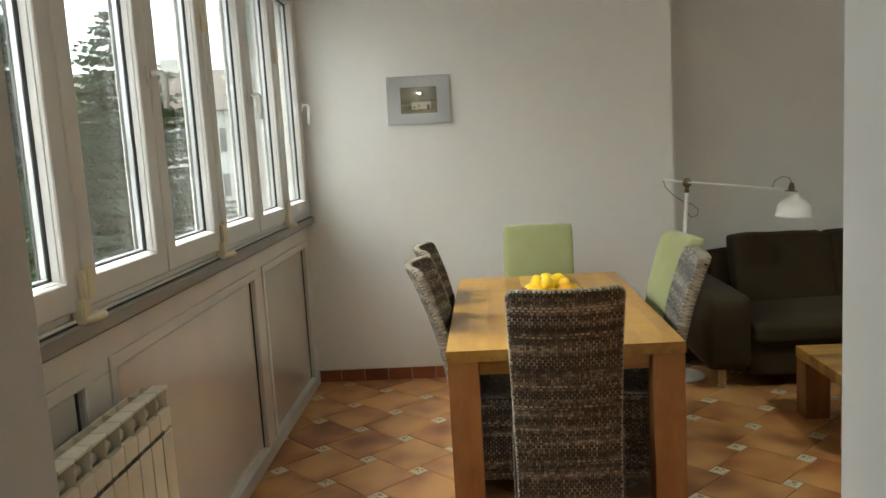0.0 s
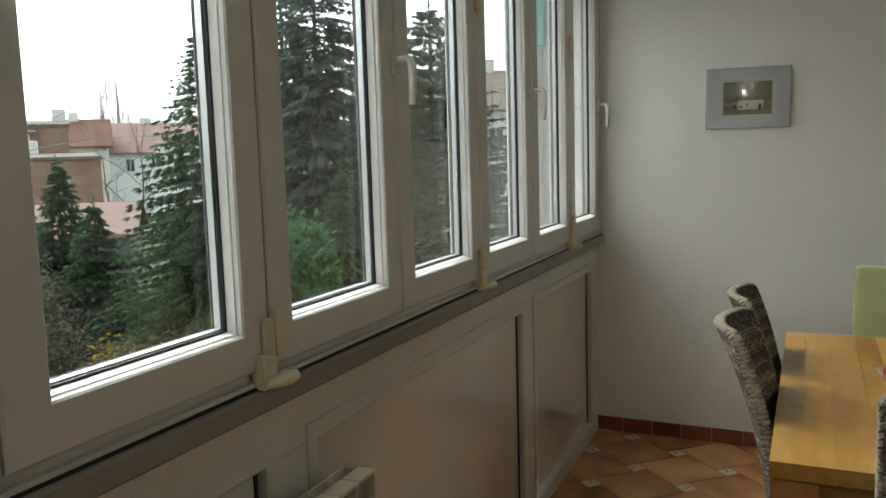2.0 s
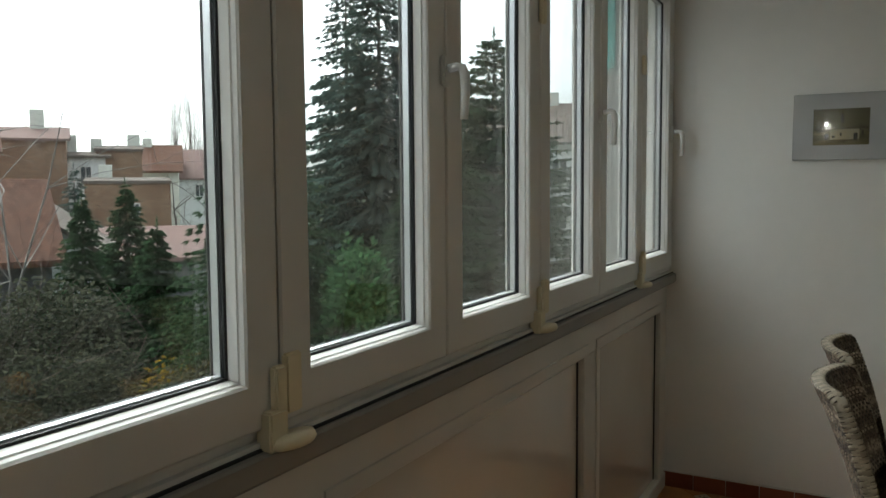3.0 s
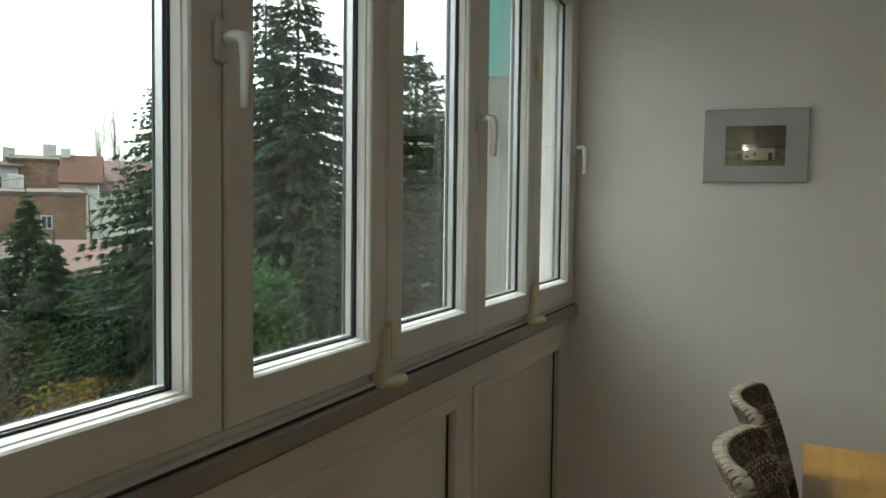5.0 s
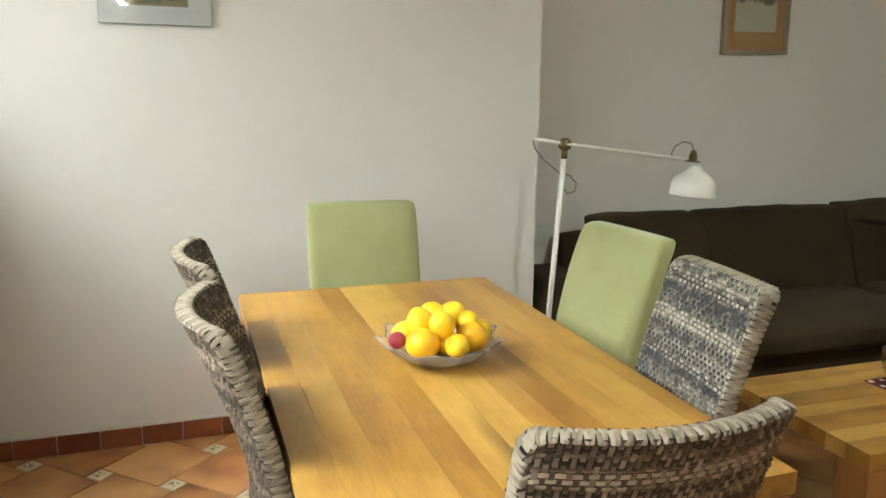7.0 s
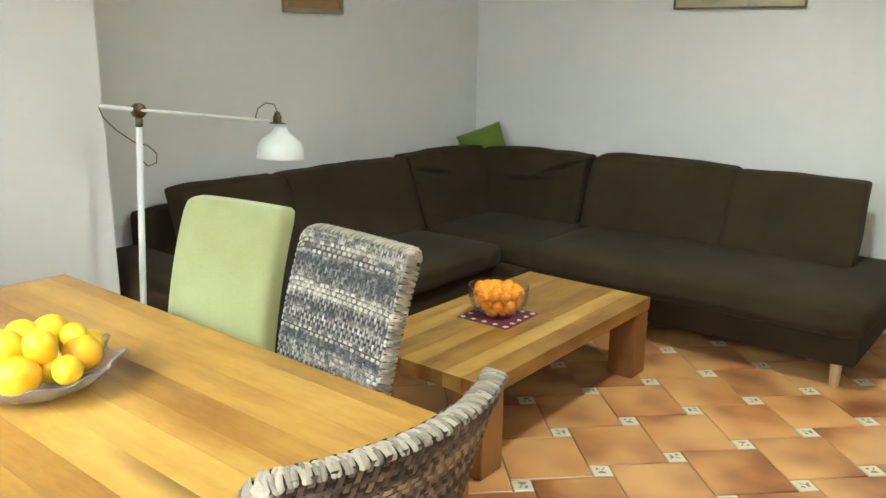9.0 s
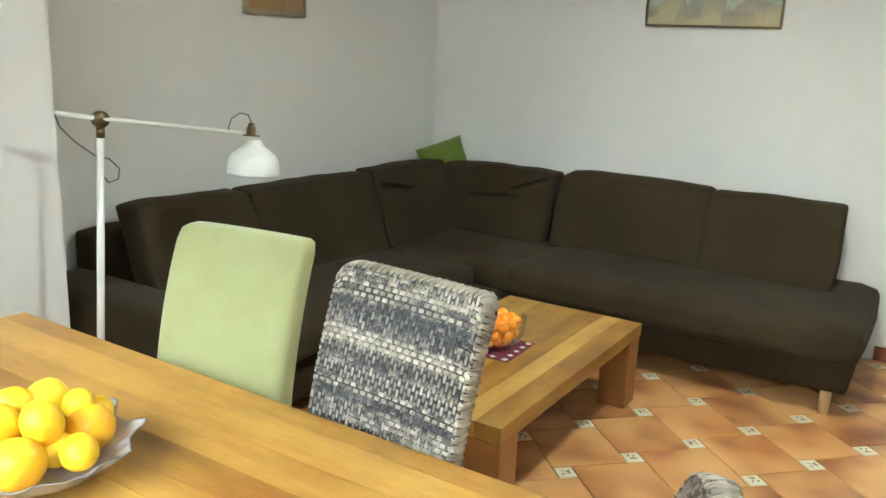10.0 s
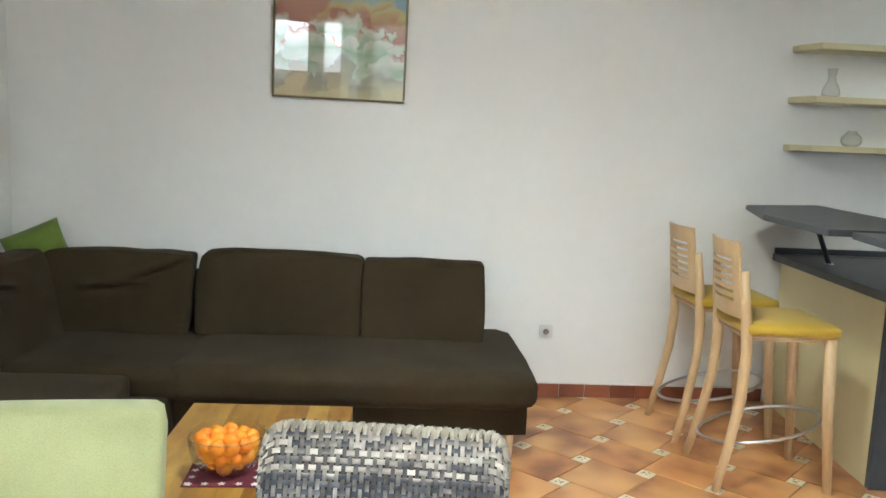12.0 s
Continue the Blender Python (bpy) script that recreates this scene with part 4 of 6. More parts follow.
# pictures
def art_material(name, stops, scale, warp, patch=0.0):
    """A washed painting: bands from bottom to top broken up by brush noise."""
    m, t, p = node_mat(name)
    c = t.nodes.new("ShaderNodeTexCoord")
    sep = t.nodes.new("ShaderNodeSeparateXYZ")
    t.links.new(c.outputs["Generated"], sep.inputs[0])
    v = coords(t, (1, 1, 1), "Generated")
    n1, n2 = noise_tex(t, v, scale, 4, 0.6), noise_tex(t, v, scale * 3.1, 3, 0.6)
    f = math_node(t, "ADD", sep.outputs["Z"], math_node(t, "MULTIPLY", math_node(t, "SUBTRACT", n1, 0.5), warp))
    f = math_node(t, "ADD", f, math_node(t, "MULTIPLY", math_node(t, "SUBTRACT", n2, 0.5), warp * 0.5))
    if patch:
        warped = t.nodes.new("ShaderNodeVectorMath")
        warped.operation = "ADD"
        t.links.new(v, warped.inputs[0])
        sway = t.nodes.new("ShaderNodeCombineXYZ")
        t.links.new(math_node(t, "MULTIPLY", n1, 0.5), sway.inputs[0])
        t.links.new(math_node(t, "MULTIPLY", n2, 0.3), sway.inputs[2])
        t.links.new(sway.outputs[0], warped.inputs[1])
        cell = t.nodes.new("ShaderNodeTexVoronoi")
        cell.inputs["Scale"].default_value = 5.5
        t.links.new(warped.outputs[0], cell.inputs["Vector"])
        grey = t.nodes.new("ShaderNodeSeparateColor")
        t.links.new(cell.outputs["Color"], grey.inputs[0])
        f = math_node(t, "ADD", f, math_node(t, "MULTIPLY", math_node(t, "SUBTRACT", grey.outputs[0], 0.5), patch))
        soft = math_node(t, "MULTIPLY", grey.outputs[1], 0.10)
        t.links.new(mix_rgb(t, soft, ramp(t, f, stops), (0.62, 0.60, 0.54)), p.inputs["Base Color"])
    else:
        t.links.new(ramp(t, f, stops), p.inputs["Base Color"])
    p.inputs["Roughness"].default_value = 0.8
    p.inputs["Specular IOR Level"].default_value = 0.1
    return m


GLAZE = clear_glass("picture_glass", (1, 1, 1))
PAPER = paint("grey_mat_board", (0.60, 0.59, 0.585), 0.8, 0.02, 300, 0.05)
GOLD = paint("dull_bronze_frame", (0.16, 0.125, 0.065), 0.4, 0.15, 150, 0.1, 0.6)
CLIP = paint("dark_clip_edge", (0.12, 0.12, 0.12), 0.4, 0.1, 200, 0.05)
OCHRE = paint("ochre_mat", (0.34, 0.18, 0.06), 0.7, 0.08, 150, 0.1)
OLDWOOD = paint("worn_pale_frame", (0.34, 0.28, 0.20), 0.5, 0.15, 100, 0.1)
SKETCH = art_material("sepia_print", [(0.05, (0.26, 0.22, 0.115)), (0.2, (0.13, 0.105, 0.055)), (0.32, (0.30, 0.255, 0.135)), (0.45, (0.075, 0.058, 0.032)), (0.55, (0.17, 0.145, 0.072)), (0.95, (0.145, 0.125, 0.062))], 6, 0.55)
LANDSCAPE = art_material("washed_landscape", [(0.0, (0.42, 0.34, 0.18)), (0.14, (0.24, 0.22, 0.17)), (0.24, (0.46, 0.44, 0.36)), (0.34, (0.22, 0.28, 0.17)), (0.42, (0.50, 0.46, 0.38)), (0.46, (0.30, 0.10, 0.06)), (0.58, (0.34, 0.15, 0.09)), (0.64, (0.42, 0.33, 0.13)), (0.70, (0.22, 0.31, 0.38)), (1.0, (0.32, 0.40, 0.46))], 2.4, 0.30, 0.24)
PORTRAIT = art_material("pale_drawing", [(0.0, (0.46, 0.42, 0.32)), (0.42, (0.42, 0.38, 0.28)), (0.5, (0.10, 0.09, 0.07)), (0.62, (0.30, 0.26, 0.19)), (1.0, (0.46, 0.42, 0.32))], 4, 0.5)
INK = paint("dark_print_ink", (0.05, 0.042, 0.028), 0.7, 0.1, 200, 0.05)
CREAM = paint("cream_print_paper", (0.50, 0.44, 0.28), 0.8, 0.1, 60, 0.05)

pic = thing("framed_print", "clip-framed sepia print of a domed building with a grey mat", "picture", pose(0.413, FAR - 0.001, 1.815, 0, 0.5, 0))
part("backing", rbox(-0.2, 0.2, -0.010, 0, -0.15, 0.15, 0.001, 1), CLIP, pic)
part("mat", rbox(-0.1985, 0.1985, -0.0125, -0.0102, -0.1485, 0.1485, 0, 1), PAPER, pic, "grey mat board")
part("print", rbox(-0.115, 0.115, -0.0135, -0.0127, -0.083, 0.081, 0, 1), SKETCH, pic, "small sepia print")
for kx, kz, w, h in ((0.005, 0.045, 0.010, 0.030), (0.005, 0.025, 0.018, 0.014), (-0.06, -0.045, 0.014, 0.026), (0.06, -0.045, 0.016, 0.030), (0.088, -0.030, 0.008, 0.022), (0.0, -0.035, 0.008, 0.014), (-0.03, -0.045, 0.012, 0.010)):
    part("printed_shape", rbox(kx - w / 2, kx + w / 2, -0.0142, -0.0137, kz - h / 2, kz + h / 2, 0, 1), INK, pic)
part("printed_shape", rbox(-0.045, 0.075, -0.0140, -0.0136, -0.058, -0.012, 0, 1), CREAM, pic)
part("glass", rbox(-0.2, 0.2, -0.0185, -0.0165, -0.15, 0.15, 0, 1), GLAZE, pic, "clear picture glass").visible_shadow = False
for kx, kz in ((0, 0.149), (-0.1, 0.149), (0.1, 0.149), (-0.199, 0), (0.199, 0), (0, -0.149)):
    part("clip", rbox(kx - 0.004, kx + 0.004, -0.0200, -0.0187, kz - 0.004, kz + 0.004, 0, 1), ALU, pic)


def framed(name, label, w, h, depth, bar, frame_mat, m, inside):
    f = thing(name, label, "picture", m)
    for x0, x1, z0, z1 in ((-w / 2, w / 2, -h / 2, -h / 2 + bar), (-w / 2, w / 2, h / 2 - bar, h / 2), (-w / 2, -w / 2 + bar, -h / 2 + bar + 0.0004, h / 2 - bar - 0.0004), (w / 2 - bar, w / 2, -h / 2 + bar + 0.0004, h / 2 - bar - 0.0004)):
        part("frame_bar", rbox(x0, x1, -depth, 0, z0, z1, 0.003, 2), frame_mat, f)
    y = -depth * 0.3
    for nm, ww, wh, dz, mat, lab in inside:
        part(nm, rbox(-ww / 2, ww / 2, y - 0.001, y, dz - wh / 2, dz + wh / 2, 0, 1), mat, f, lab)
        y -= 0.0018
    part("glass", rbox(-w / 2 + bar * 0.7, w / 2 - bar * 0.7, -depth * 0.80 - 0.002, -depth * 0.80, -h / 2 + bar * 0.7, h / 2 - bar * 0.7, 0, 1), GLAZE, f, "clear picture glass").visible_shadow = False
    return f


framed("framed_painting", "washed landscape painting under glass in a thin bronze frame", 0.735, 0.80, 0.022, 0.012, GOLD, pose(EAST - 0.017, 4.654, 2.083, 2.2, 0.6, -90),
       [("painting", 0.720, 0.785, 0, LANDSCAPE, "abstract landscape in blue, ochre, red and grey")])
framed("framed_drawing", "pale drawing with an ochre mat in a worn frame", 0.43, 0.58, 0.030, 0.022, OLDWOOD, pose(3.47, BACK - 0.001, 1.925, 0, -0.8, 0),
       [("mat", 0.40, 0.55, 0, OCHRE, "ochre mat board"), ("drawing", 0.27, 0.34, 0.0, PORTRAIT, "pale drawing with a dark shape")])


# wall socket
sock = thing("wall_socket", "white round wall socket low on the wall beside the sofa", "socket", pose(EAST - 0.0005, 3.409, 0.394, 0, 0, -90))
part("plate", rbox(-0.041, 0.041, -0.009, 0, -0.041, 0.041, 0.005, 2), SOCKET, sock)
bm = bmesh.new()
bm_lathe(bm, [(0.001, 0.004), (0.018, 0.004), (0.0195, 0.012), (0.026, 0.012), (0.027, 0.008)], 28)
part("insert", bm, SOCKET, sock, "", pose(0, -0.004, 0, 90))
# brown-grey disc: the shade inside the socket well, given as colour
bm = bmesh.new()
bm_lathe(bm, [(0.001, 0.0052), (0.0178, 0.0052), (0.0178, 0.004)], 24)
part("recess", bm, MOTIF, sock, "socket well with its shade put into the colour", pose(0, -0.004, 0, 90))
for x in (-0.0095, 0.0095):
    bm = bmesh.new()
    bm_tube(bm, [(x, -0.0095, 0), (x, -0.0082, 0)], 0.0032, 10)
    part("pin_hole", bm, GASKET, sock)


# bar stools
def build_stool():
    """Local: seat middle over the origin, backrest towards +y, facing -y."""
    s = thing("bar_stool", "beech bar stool with a mustard seat and slatted back", "stool", None, "bar stools at the counter")
    for x in (-0.19, 0.19):
        k = 1 if x > 0 else -1
        bm = bmesh.new()
        bm_tube(bm, [(x * 1.12, 0.27, 0.0), (x * 1.05, 0.225, 0.20), (x * 0.98, 0.185, 0.42), (x * 0.94, 0.175, 0.62), (x * 0.93, 0.19, 0.78), (x * 0.93, 0.215, 0.98)],
                [0.018, 0.021, 0.024, 0.025, 0.023, 0.017], 12)
        part("rear_leg", bm, BEECH, s)
        bm = bmesh.new()
        bm_tube(bm, [(x * 1.02, -0.235, 0.0), (x * 0.98, -0.205, 0.35), (x * 0.95, -0.185, 0.70)], [0.019, 0.024, 0.028], 12)
        part("front_leg", bm, BEECH, s)
        bm = bmesh.new()
        bm_lathe(bm, [(0.0005, 0), (0.006, 0), (0.006, 0.002)], 10)
        part("bolt", bm, DARK_STEEL, s, "", pose(x * 0.99 + k * 0.0185, -0.212, 0.30, 0, 90 * k, 0))
    part("seat", soft_box(-0.205, 0.205, -0.225, 0.20, 0.700, 0.760, 0.025, 0.008, 9, 0.001), MUSTARD, s, "mustard upholstered seat")
    part("seat_board", rbox(-0.19, 0.19, -0.205, 0.19, 0.682, 0.702, 0.006), BEECH, s)
    # curved back board with six slots
    bm = bmesh.new()
    n = 14
    slots = [0.845, 0.880, 0.915, 0.950, 0.985, 1.020]
    zs = sorted([0.77, 1.105] + [z - 0.008 for z in slots] + [z + 0.008 for z in slots])

    def bp(i, z, s):
        u = -1 + 2 * i / n
        return Vector((u * 0.165, 0.205 + 0.030 * (1 - u * u) + (z - 0.8) * 0.13 + s * 0.006, z))
    grid = {(i, k, s): bm.verts.new(bp(i, z, s)) for i in range(n + 1) for k, z in enumerate(zs) for s in (-1, 1)}
    for k in range(len(zs) - 1):
        hole = k % 2 == 1
        for i in range(n):
            if hole and 2 <= i < n - 2:
                for kk in (k, k + 1):
                    bm.faces.new((grid[i, kk, -1], grid[i + 1, kk, -1], grid[i + 1, kk, 1], grid[i, kk, 1]))
                continue
            for s2 in (-1, 1):
                bm.faces.new((grid[i, k, s2], grid[i + 1, k, s2], grid[i + 1, k + 1, s2], grid[i, k + 1, s2]))
        for i in (0, n):
            bm.faces.new((grid[i, k, -1], grid[i, k + 1, -1], grid[i, k + 1, 1], grid[i, k, 1]))
        if hole:
            for i in (2, n - 2):
                bm.faces.new((grid[i, k, -1], grid[i, k + 1, -1], grid[i, k + 1, 1], grid[i, k, 1]))
    for kk in (0, len(zs) - 1):
        for i in range(n):
            bm.faces.new((grid[i, kk, -1], grid[i + 1, kk, -1], grid[i + 1, kk, 1], grid[i, kk, 1]))
    part("backrest", bm, BEECH, s, "beech back board with six slots")
    # steel foot ring
    bm = bmesh.new()
    ring = []
    for k in range(33):
        a = 2 * math.pi * k / 32
        ring.append((0.20 * math.cos(a), 0.255 * math.sin(a) + 0.005 + (0.03 * math.sin(a) if a < math.pi else 0), 0.245 - 0.060 * math.sin(a)))
    bm_tube(bm, ring, 0.008, 8, False)
    part("foot_ring", bm, STEEL, s, "satin steel foot ring")
    return s


stool = build_stool()
stool.matrix_basis = pose(4.50, 2.585, 0, 0, 0, 1)
copy_thing(stool, pose(3.92, 2.585, 0, 0, 0, -3))

# kitchen counter with raised bar, slightly skewed to the wall
SKEW = Matrix.Translation((EAST, 2.04, 0)) @ pose(0, 0, 0, 0, 0, -4.5)     # local x towards the wall, 0 at the wall; local y out of the front
counter = thing("kitchen_counter", "kitchen counter with a pale yellow front and dark end panel", "counter", SKEW)
part("front_panel", rbox(-1.20, -0.035, -0.02, 0.0, 0.0, 0.868, 0.002), YELLOW, counter)
part("end_panel", rbox(-1.24, -1.2015, -0.62, 0.002, 0.0, 0.868, 0.002), SLATE, counter, "dark slate grey end panel")
part("carcass", rbox(-1.20, -0.055, -0.60, -0.021, 0.0, 0.868, 0), YELLOW, counter)
solid("worktop", rbox(-1.65, -0.012, -0.64, 0.045, 0.869, 0.909, 0.004), SLATE, "dark slate grey worktop on the kitchen counter", "worktop", m=SKEW)
solid("worktop_upstand", rbox(EAST - 0.022, EAST - 0.002, 1.30, 2.075, 0.910, 0.945, 0.003), SLATE, "dark upstand strip against the wall on the worktop", "upstand")
bar = thing("raised_bar", "slate grey raised bar top on slanted steel posts", "bar top")


def bar_slab(name, out):
    bm = bmesh.new()
    lo, hi = [bm.verts.new((x, y, 1.176)) for x, y in out], [bm.verts.new((x, y, 1.203)) for x, y in out]
    bm.faces.new(lo[::-1]), bm.faces.new(hi)
    n = len(out)
    for k in range(n):
        bm.faces.new((lo[k], lo[(k + 1) % n], hi[(k + 1) % n], hi[k]))
    bm_bevel(bm, 0.004, 2)
    return part(name, bm, SLATE, bar)


bar_slab("bar_top", [(EAST - 0.002, 1.84), (4.77, 2.375), (4.10, 2.59), (3.46, 2.63), (3.46, 2.16), (4.15, 1.96)])
bar_slab("bar_end", [(3.39, 2.575), (2.75, 2.70), (2.70, 2.27), (3.36, 2.16)])
for x, y, dx, dy in ((4.60, 1.96, -0.10, 0.17), (3.80, 2.02, -0.10, 0.17), (3.42, 2.02, -0.10, 0.20)):
    post = bmesh.new()
    bm_tube(post, [(x, y, 0.910), (x + dx, y + dy, 1.177)], 0.013, 12)
    p = part("post", post, DARK_STEEL, bar, "slanted dark steel post")
    bm = bmesh.new()
    bm_lathe(bm, [(0.0005, 0.006), (0.022, 0.006), (0.026, 0.0)], 20, (x, y, 0.9095))
    part("post_flange", bm, STEEL, p)

# wall shelves with glassware
for z in (1.548, 1.817, 2.104):
    bm = bmesh.new()
    out = [(EAST - 0.001, 0.75), (EAST - 0.001, 2.085), (EAST - 0.08, 2.085), (EAST - 0.22, 2.03), (EAST - 0.22, 0.75)]
    lo, hi = [bm.verts.new((x, y, z - 0.034)) for x, y in out], [bm.verts.new((x, y, z)) for x, y in out]
    bm.faces.new(lo[::-1]), bm.faces.new(hi)
    for k in range(5):
        bm.faces.new((lo[k], lo[(k + 1) % 5], hi[(k + 1) % 5], hi[k]))
    bm_bevel(bm, 0.003, 2)
    solid("wall_shelf", bm, SHELF, "pale birch wall shelf with a cut corner", "shelf", "wall shelves")
bm = bmesh.new()
prof = [(0.034, 0.0), (0.047, 0.004), (0.050, 0.020), (0.044, 0.055), (0.026, 0.085), (0.020, 0.115), (0.026, 0.150), (0.031, 0.160), (0.028, 0.160), (0.0235, 0.150), (0.0175, 0.115), (0.0235, 0.086), (0.0415, 0.055), (0.047, 0.021), (0.032, 0.007)]
rings = bm_lathe(bm, prof, 32)
bm.faces.new(rings[0][::-1]), bm.faces.new(rings[-1])
solid("carafe", bm, CLEAR, "small clear glass carafe on the middle shelf", "carafe", m=pose(EAST - 0.12, 1.90, 1.8175))
bm = bmesh.new()
prof = [(0.028, 0.0), (0.048, 0.010), (0.058, 0.034), (0.052, 0.058), (0.030, 0.076), (0.024, 0.084), (0.026, 0.090), (0.024, 0.090), (0.0215, 0.084), (0.028, 0.0745), (0.049, 0.057), (0.055, 0.034), (0.046, 0.013), (0.026, 0.004)]
rings = bm_lathe(bm, prof, 32)
bm.faces.new(rings[0][::-1]), bm.faces.new(rings[-1])
solid("glass_jar", bm, CLEAR, "round clear glass jar on the lowest shelf", "jar", m=pose(EAST - 0.12, 1.75, 1.5485))

# ceiling lamps out of view: flared metal shades round a downlight; the kitchen one is added
GLOW, glow_tree, glow_bsdf = node_mat("lit_bulb_glass")
glow_bsdf.inputs["Emission Color"].default_value = (1.0, 0.93, 0.82, 1)
glow_bsdf.inputs["Emission Strength"].default_value = 3.0
for x, y in ((2.95, 3.85), (3.95, 1.25)):
    l = thing("ceiling_lamp", "white metal ceiling lamp out of view, with a lit bulb", "lamp", pose(x, y, CEILING), "ceiling lamps")
    bm = bmesh.new()
    bm_lathe(bm, [(0.001, 0.0), (0.05, 0.0), (0.05, -0.05), (0.10, -0.10), (0.14, -0.185), (0.137, -0.185), (0.096, -0.10), (0.04, -0.055), (0.001, -0.055)], 32)
    part("shade", bm, LAMP_WHITE, l)
    bm = bmesh.new()
    bm_lathe(bm, [(0.001, -0.056), (0.02, -0.06), (0.032, -0.10), (0.025, -0.13), (0.001, -0.14)], 20)
    part("bulb", bm, GLOW, l, "lit opal bulb")

# small wall lamp beside the doorway
BRIGHT, bright_tree, bright_bsdf = node_mat("bright_small_bulb")
bright_bsdf.inputs["Emission Color"].default_value = (1.0, 0.95, 0.85, 1)
bright_bsdf.inputs["Emission Strength"].default_value = 20.0
wl = thing("wall_lamp", "small lit opal wall lamp beside the doorway", "lamp", pose(0.087, DOOR_Y1, 2.13))
part("wall_plate", rbox(-0.04, 0.04, 0.0, 0.02, -0.05, 0.05, 0.005), LAMP_WHITE, wl)
bm = bmesh.new()
bm_lathe(bm, [(0.001, -0.018), (0.013, -0.012), (0.018, 0.0), (0.013, 0.012), (0.001, 0.018)], 20, (0, 0.050, 0))
part("globe", bm, BRIGHT, wl, "lit opal globe")


# ---- outside ----
GROUND = -3.2
STUCCO = paint("weathered_white_stucco", (0.62, 0.62, 0.56), 0.85, 0.10, 60, 0.3, 0.0, 0.5)
GREY_STUCCO = paint("rough_grey_stucco", (0.24, 0.24, 0.225), 0.9, 0.18, 40, 0.6, 0.0, 3.0)
PALE_STUCCO = paint("pale_grey_facade", (0.66, 0.66, 0.66), 0.85, 0.06, 20, 0.2, 0.0, 0.3)
DARK_STUCCO = paint("dark_grey_facade", (0.115, 0.115, 0.12), 0.9, 0.15, 20, 0.2, 0.0, 0.6)
TEAL = paint("teal_plastic_sheet", (0.10, 0.36, 0.33), 0.4, 0.08, 60, 0.05)
AWNING = paint("white_folded_awning", (0.42, 0.42, 0.40), 0.6, 0.06, 60, 0.1)
GUTTER = paint("grey_zinc_gutter", (0.20, 0.21, 0.22), 0.5, 0.1, 60, 0.1, 0.5)
DARK_PANE = paint("dark_house_window", (0.05, 0.06, 0.07), 0.15, 0.1, 30, 0.02)
FRAME_WHITE = paint("white_house_window_frame", (0.62, 0.62, 0.60), 0.5, 0.05, 60, 0.05)


def brick_material():
    m, t, p = node_mat("old_brick_facade")
    b = t.nodes.new("ShaderNodeTexBrick")
    b.inputs["Scale"].default_value = 1.0
    b.inputs["Brick Width"].default_value, b.inputs["Row Height"].default_value, b.inputs["Mortar Size"].default_value = 0.26, 0.085, 0.012
    b.inputs["Color1"].default_value, b.inputs["Color2"].default_value, b.inputs["Mortar"].default_value = (0.17, 0.092, 0.058, 1), (0.33, 0.20, 0.13, 1), (0.30, 0.24, 0.18, 1)
    t.links.new(coords(t, (1, 1, 1), "Object", (radians(90), 0, 0)), b.inputs["Vector"])
    col = mix_rgb(t, math_node(t, "MULTIPLY", smooth(t, noise_tex(t, coords(t), 1.1, 6), 0.35, 0.7), 0.7), b.outputs["Color"], (0.16, 0.092, 0.062))
    t.links.new(col, p.inputs["Base Color"])
    p.inputs["Roughness"].default_value = 0.9
    p.inputs["Specular IOR Level"].default_value = 0.1
    return m


def roof_material(name, a, b):
    m, t, p = node_mat(name)
    w = t.nodes.new("ShaderNodeTexBrick")
    w.inputs["Scale"].default_value = 1.0
    w.inputs["Brick Width"].default_value, w.inputs["Row Height"].default_value, w.inputs["Mortar Size"].default_value = 0.085, 0.080, 0.009
    w.inputs["Color1"].default_value, w.inputs["Color2"].default_value = (*a, 1), (*b, 1)
    w.inputs["Mortar"].default_value = (*(c * 0.4 for c in a), 1)
    t.links.new(coords(t), w.inputs["Vector"])
    moss = smooth(t, noise_tex(t, coords(t), 0.9, 6), 0.40, 0.70)
    t.links.new(mix_rgb(t, math_node(t, "MULTIPLY", moss, 0.55), w.outputs["Color"], tuple((x + y) * 0.5 * k for x, y, k in zip(a, b, (0.72, 0.80, 0.85)))), p.inputs["Base Color"])
    p.inputs["Roughness"].default_value = 0.9
    p.inputs["Specular IOR Level"].default_value = 0.08
    bump(t, p, w.outputs["Fac"], 0.6, 0.04)
    return m


BRICK = brick_material()
RED_ROOF = roof_material("old_red_roof_tiles", (0.085, 0.045, 0.034), (0.23, 0.125, 0.088))
PINK_ROOF = roof_material("faded_pink_roof_tiles", (0.20, 0.130, 0.115), (0.31, 0.215, 0.19))
GREY_ROOF = roof_material("grey_brown_roof", (0.12, 0.095, 0.08), (0.23, 0.19, 0.165))


def needle_material(name, a, b):
    m, t, p = node_mat(name)
    geo = t.nodes.new("ShaderNodeNewGeometry")
    f = math_node(t, "ADD", math_node(t, "MULTIPLY", geo.outputs["Random Per Island"], 0.7), math_node(t, "MULTIPLY", noise_tex(t, coords(t), 1.5, 3), 0.5))
    t.links.new(ramp(t, f, [(0.2, a), (0.95, b)]), p.inputs["Base Color"])
    p.inputs["Roughness"].default_value = 0.8
    p.inputs["Specular IOR Level"].default_value = 0.15
    thin, both = t.nodes.new("ShaderNodeBsdfTranslucent"), t.nodes.new("ShaderNodeMixShader")
    t.links.new(p.inputs["Base Color"].links[0].from_socket, thin.inputs["Color"])
    both.inputs[0].default_value = 0.45
    t.links.new(p.outputs[0], both.inputs[1])
    t.links.new(thin.outputs[0], both.inputs[2])
    t.links.new(both.outputs[0], t.nodes["Material Output"].inputs["Surface"])
    return m


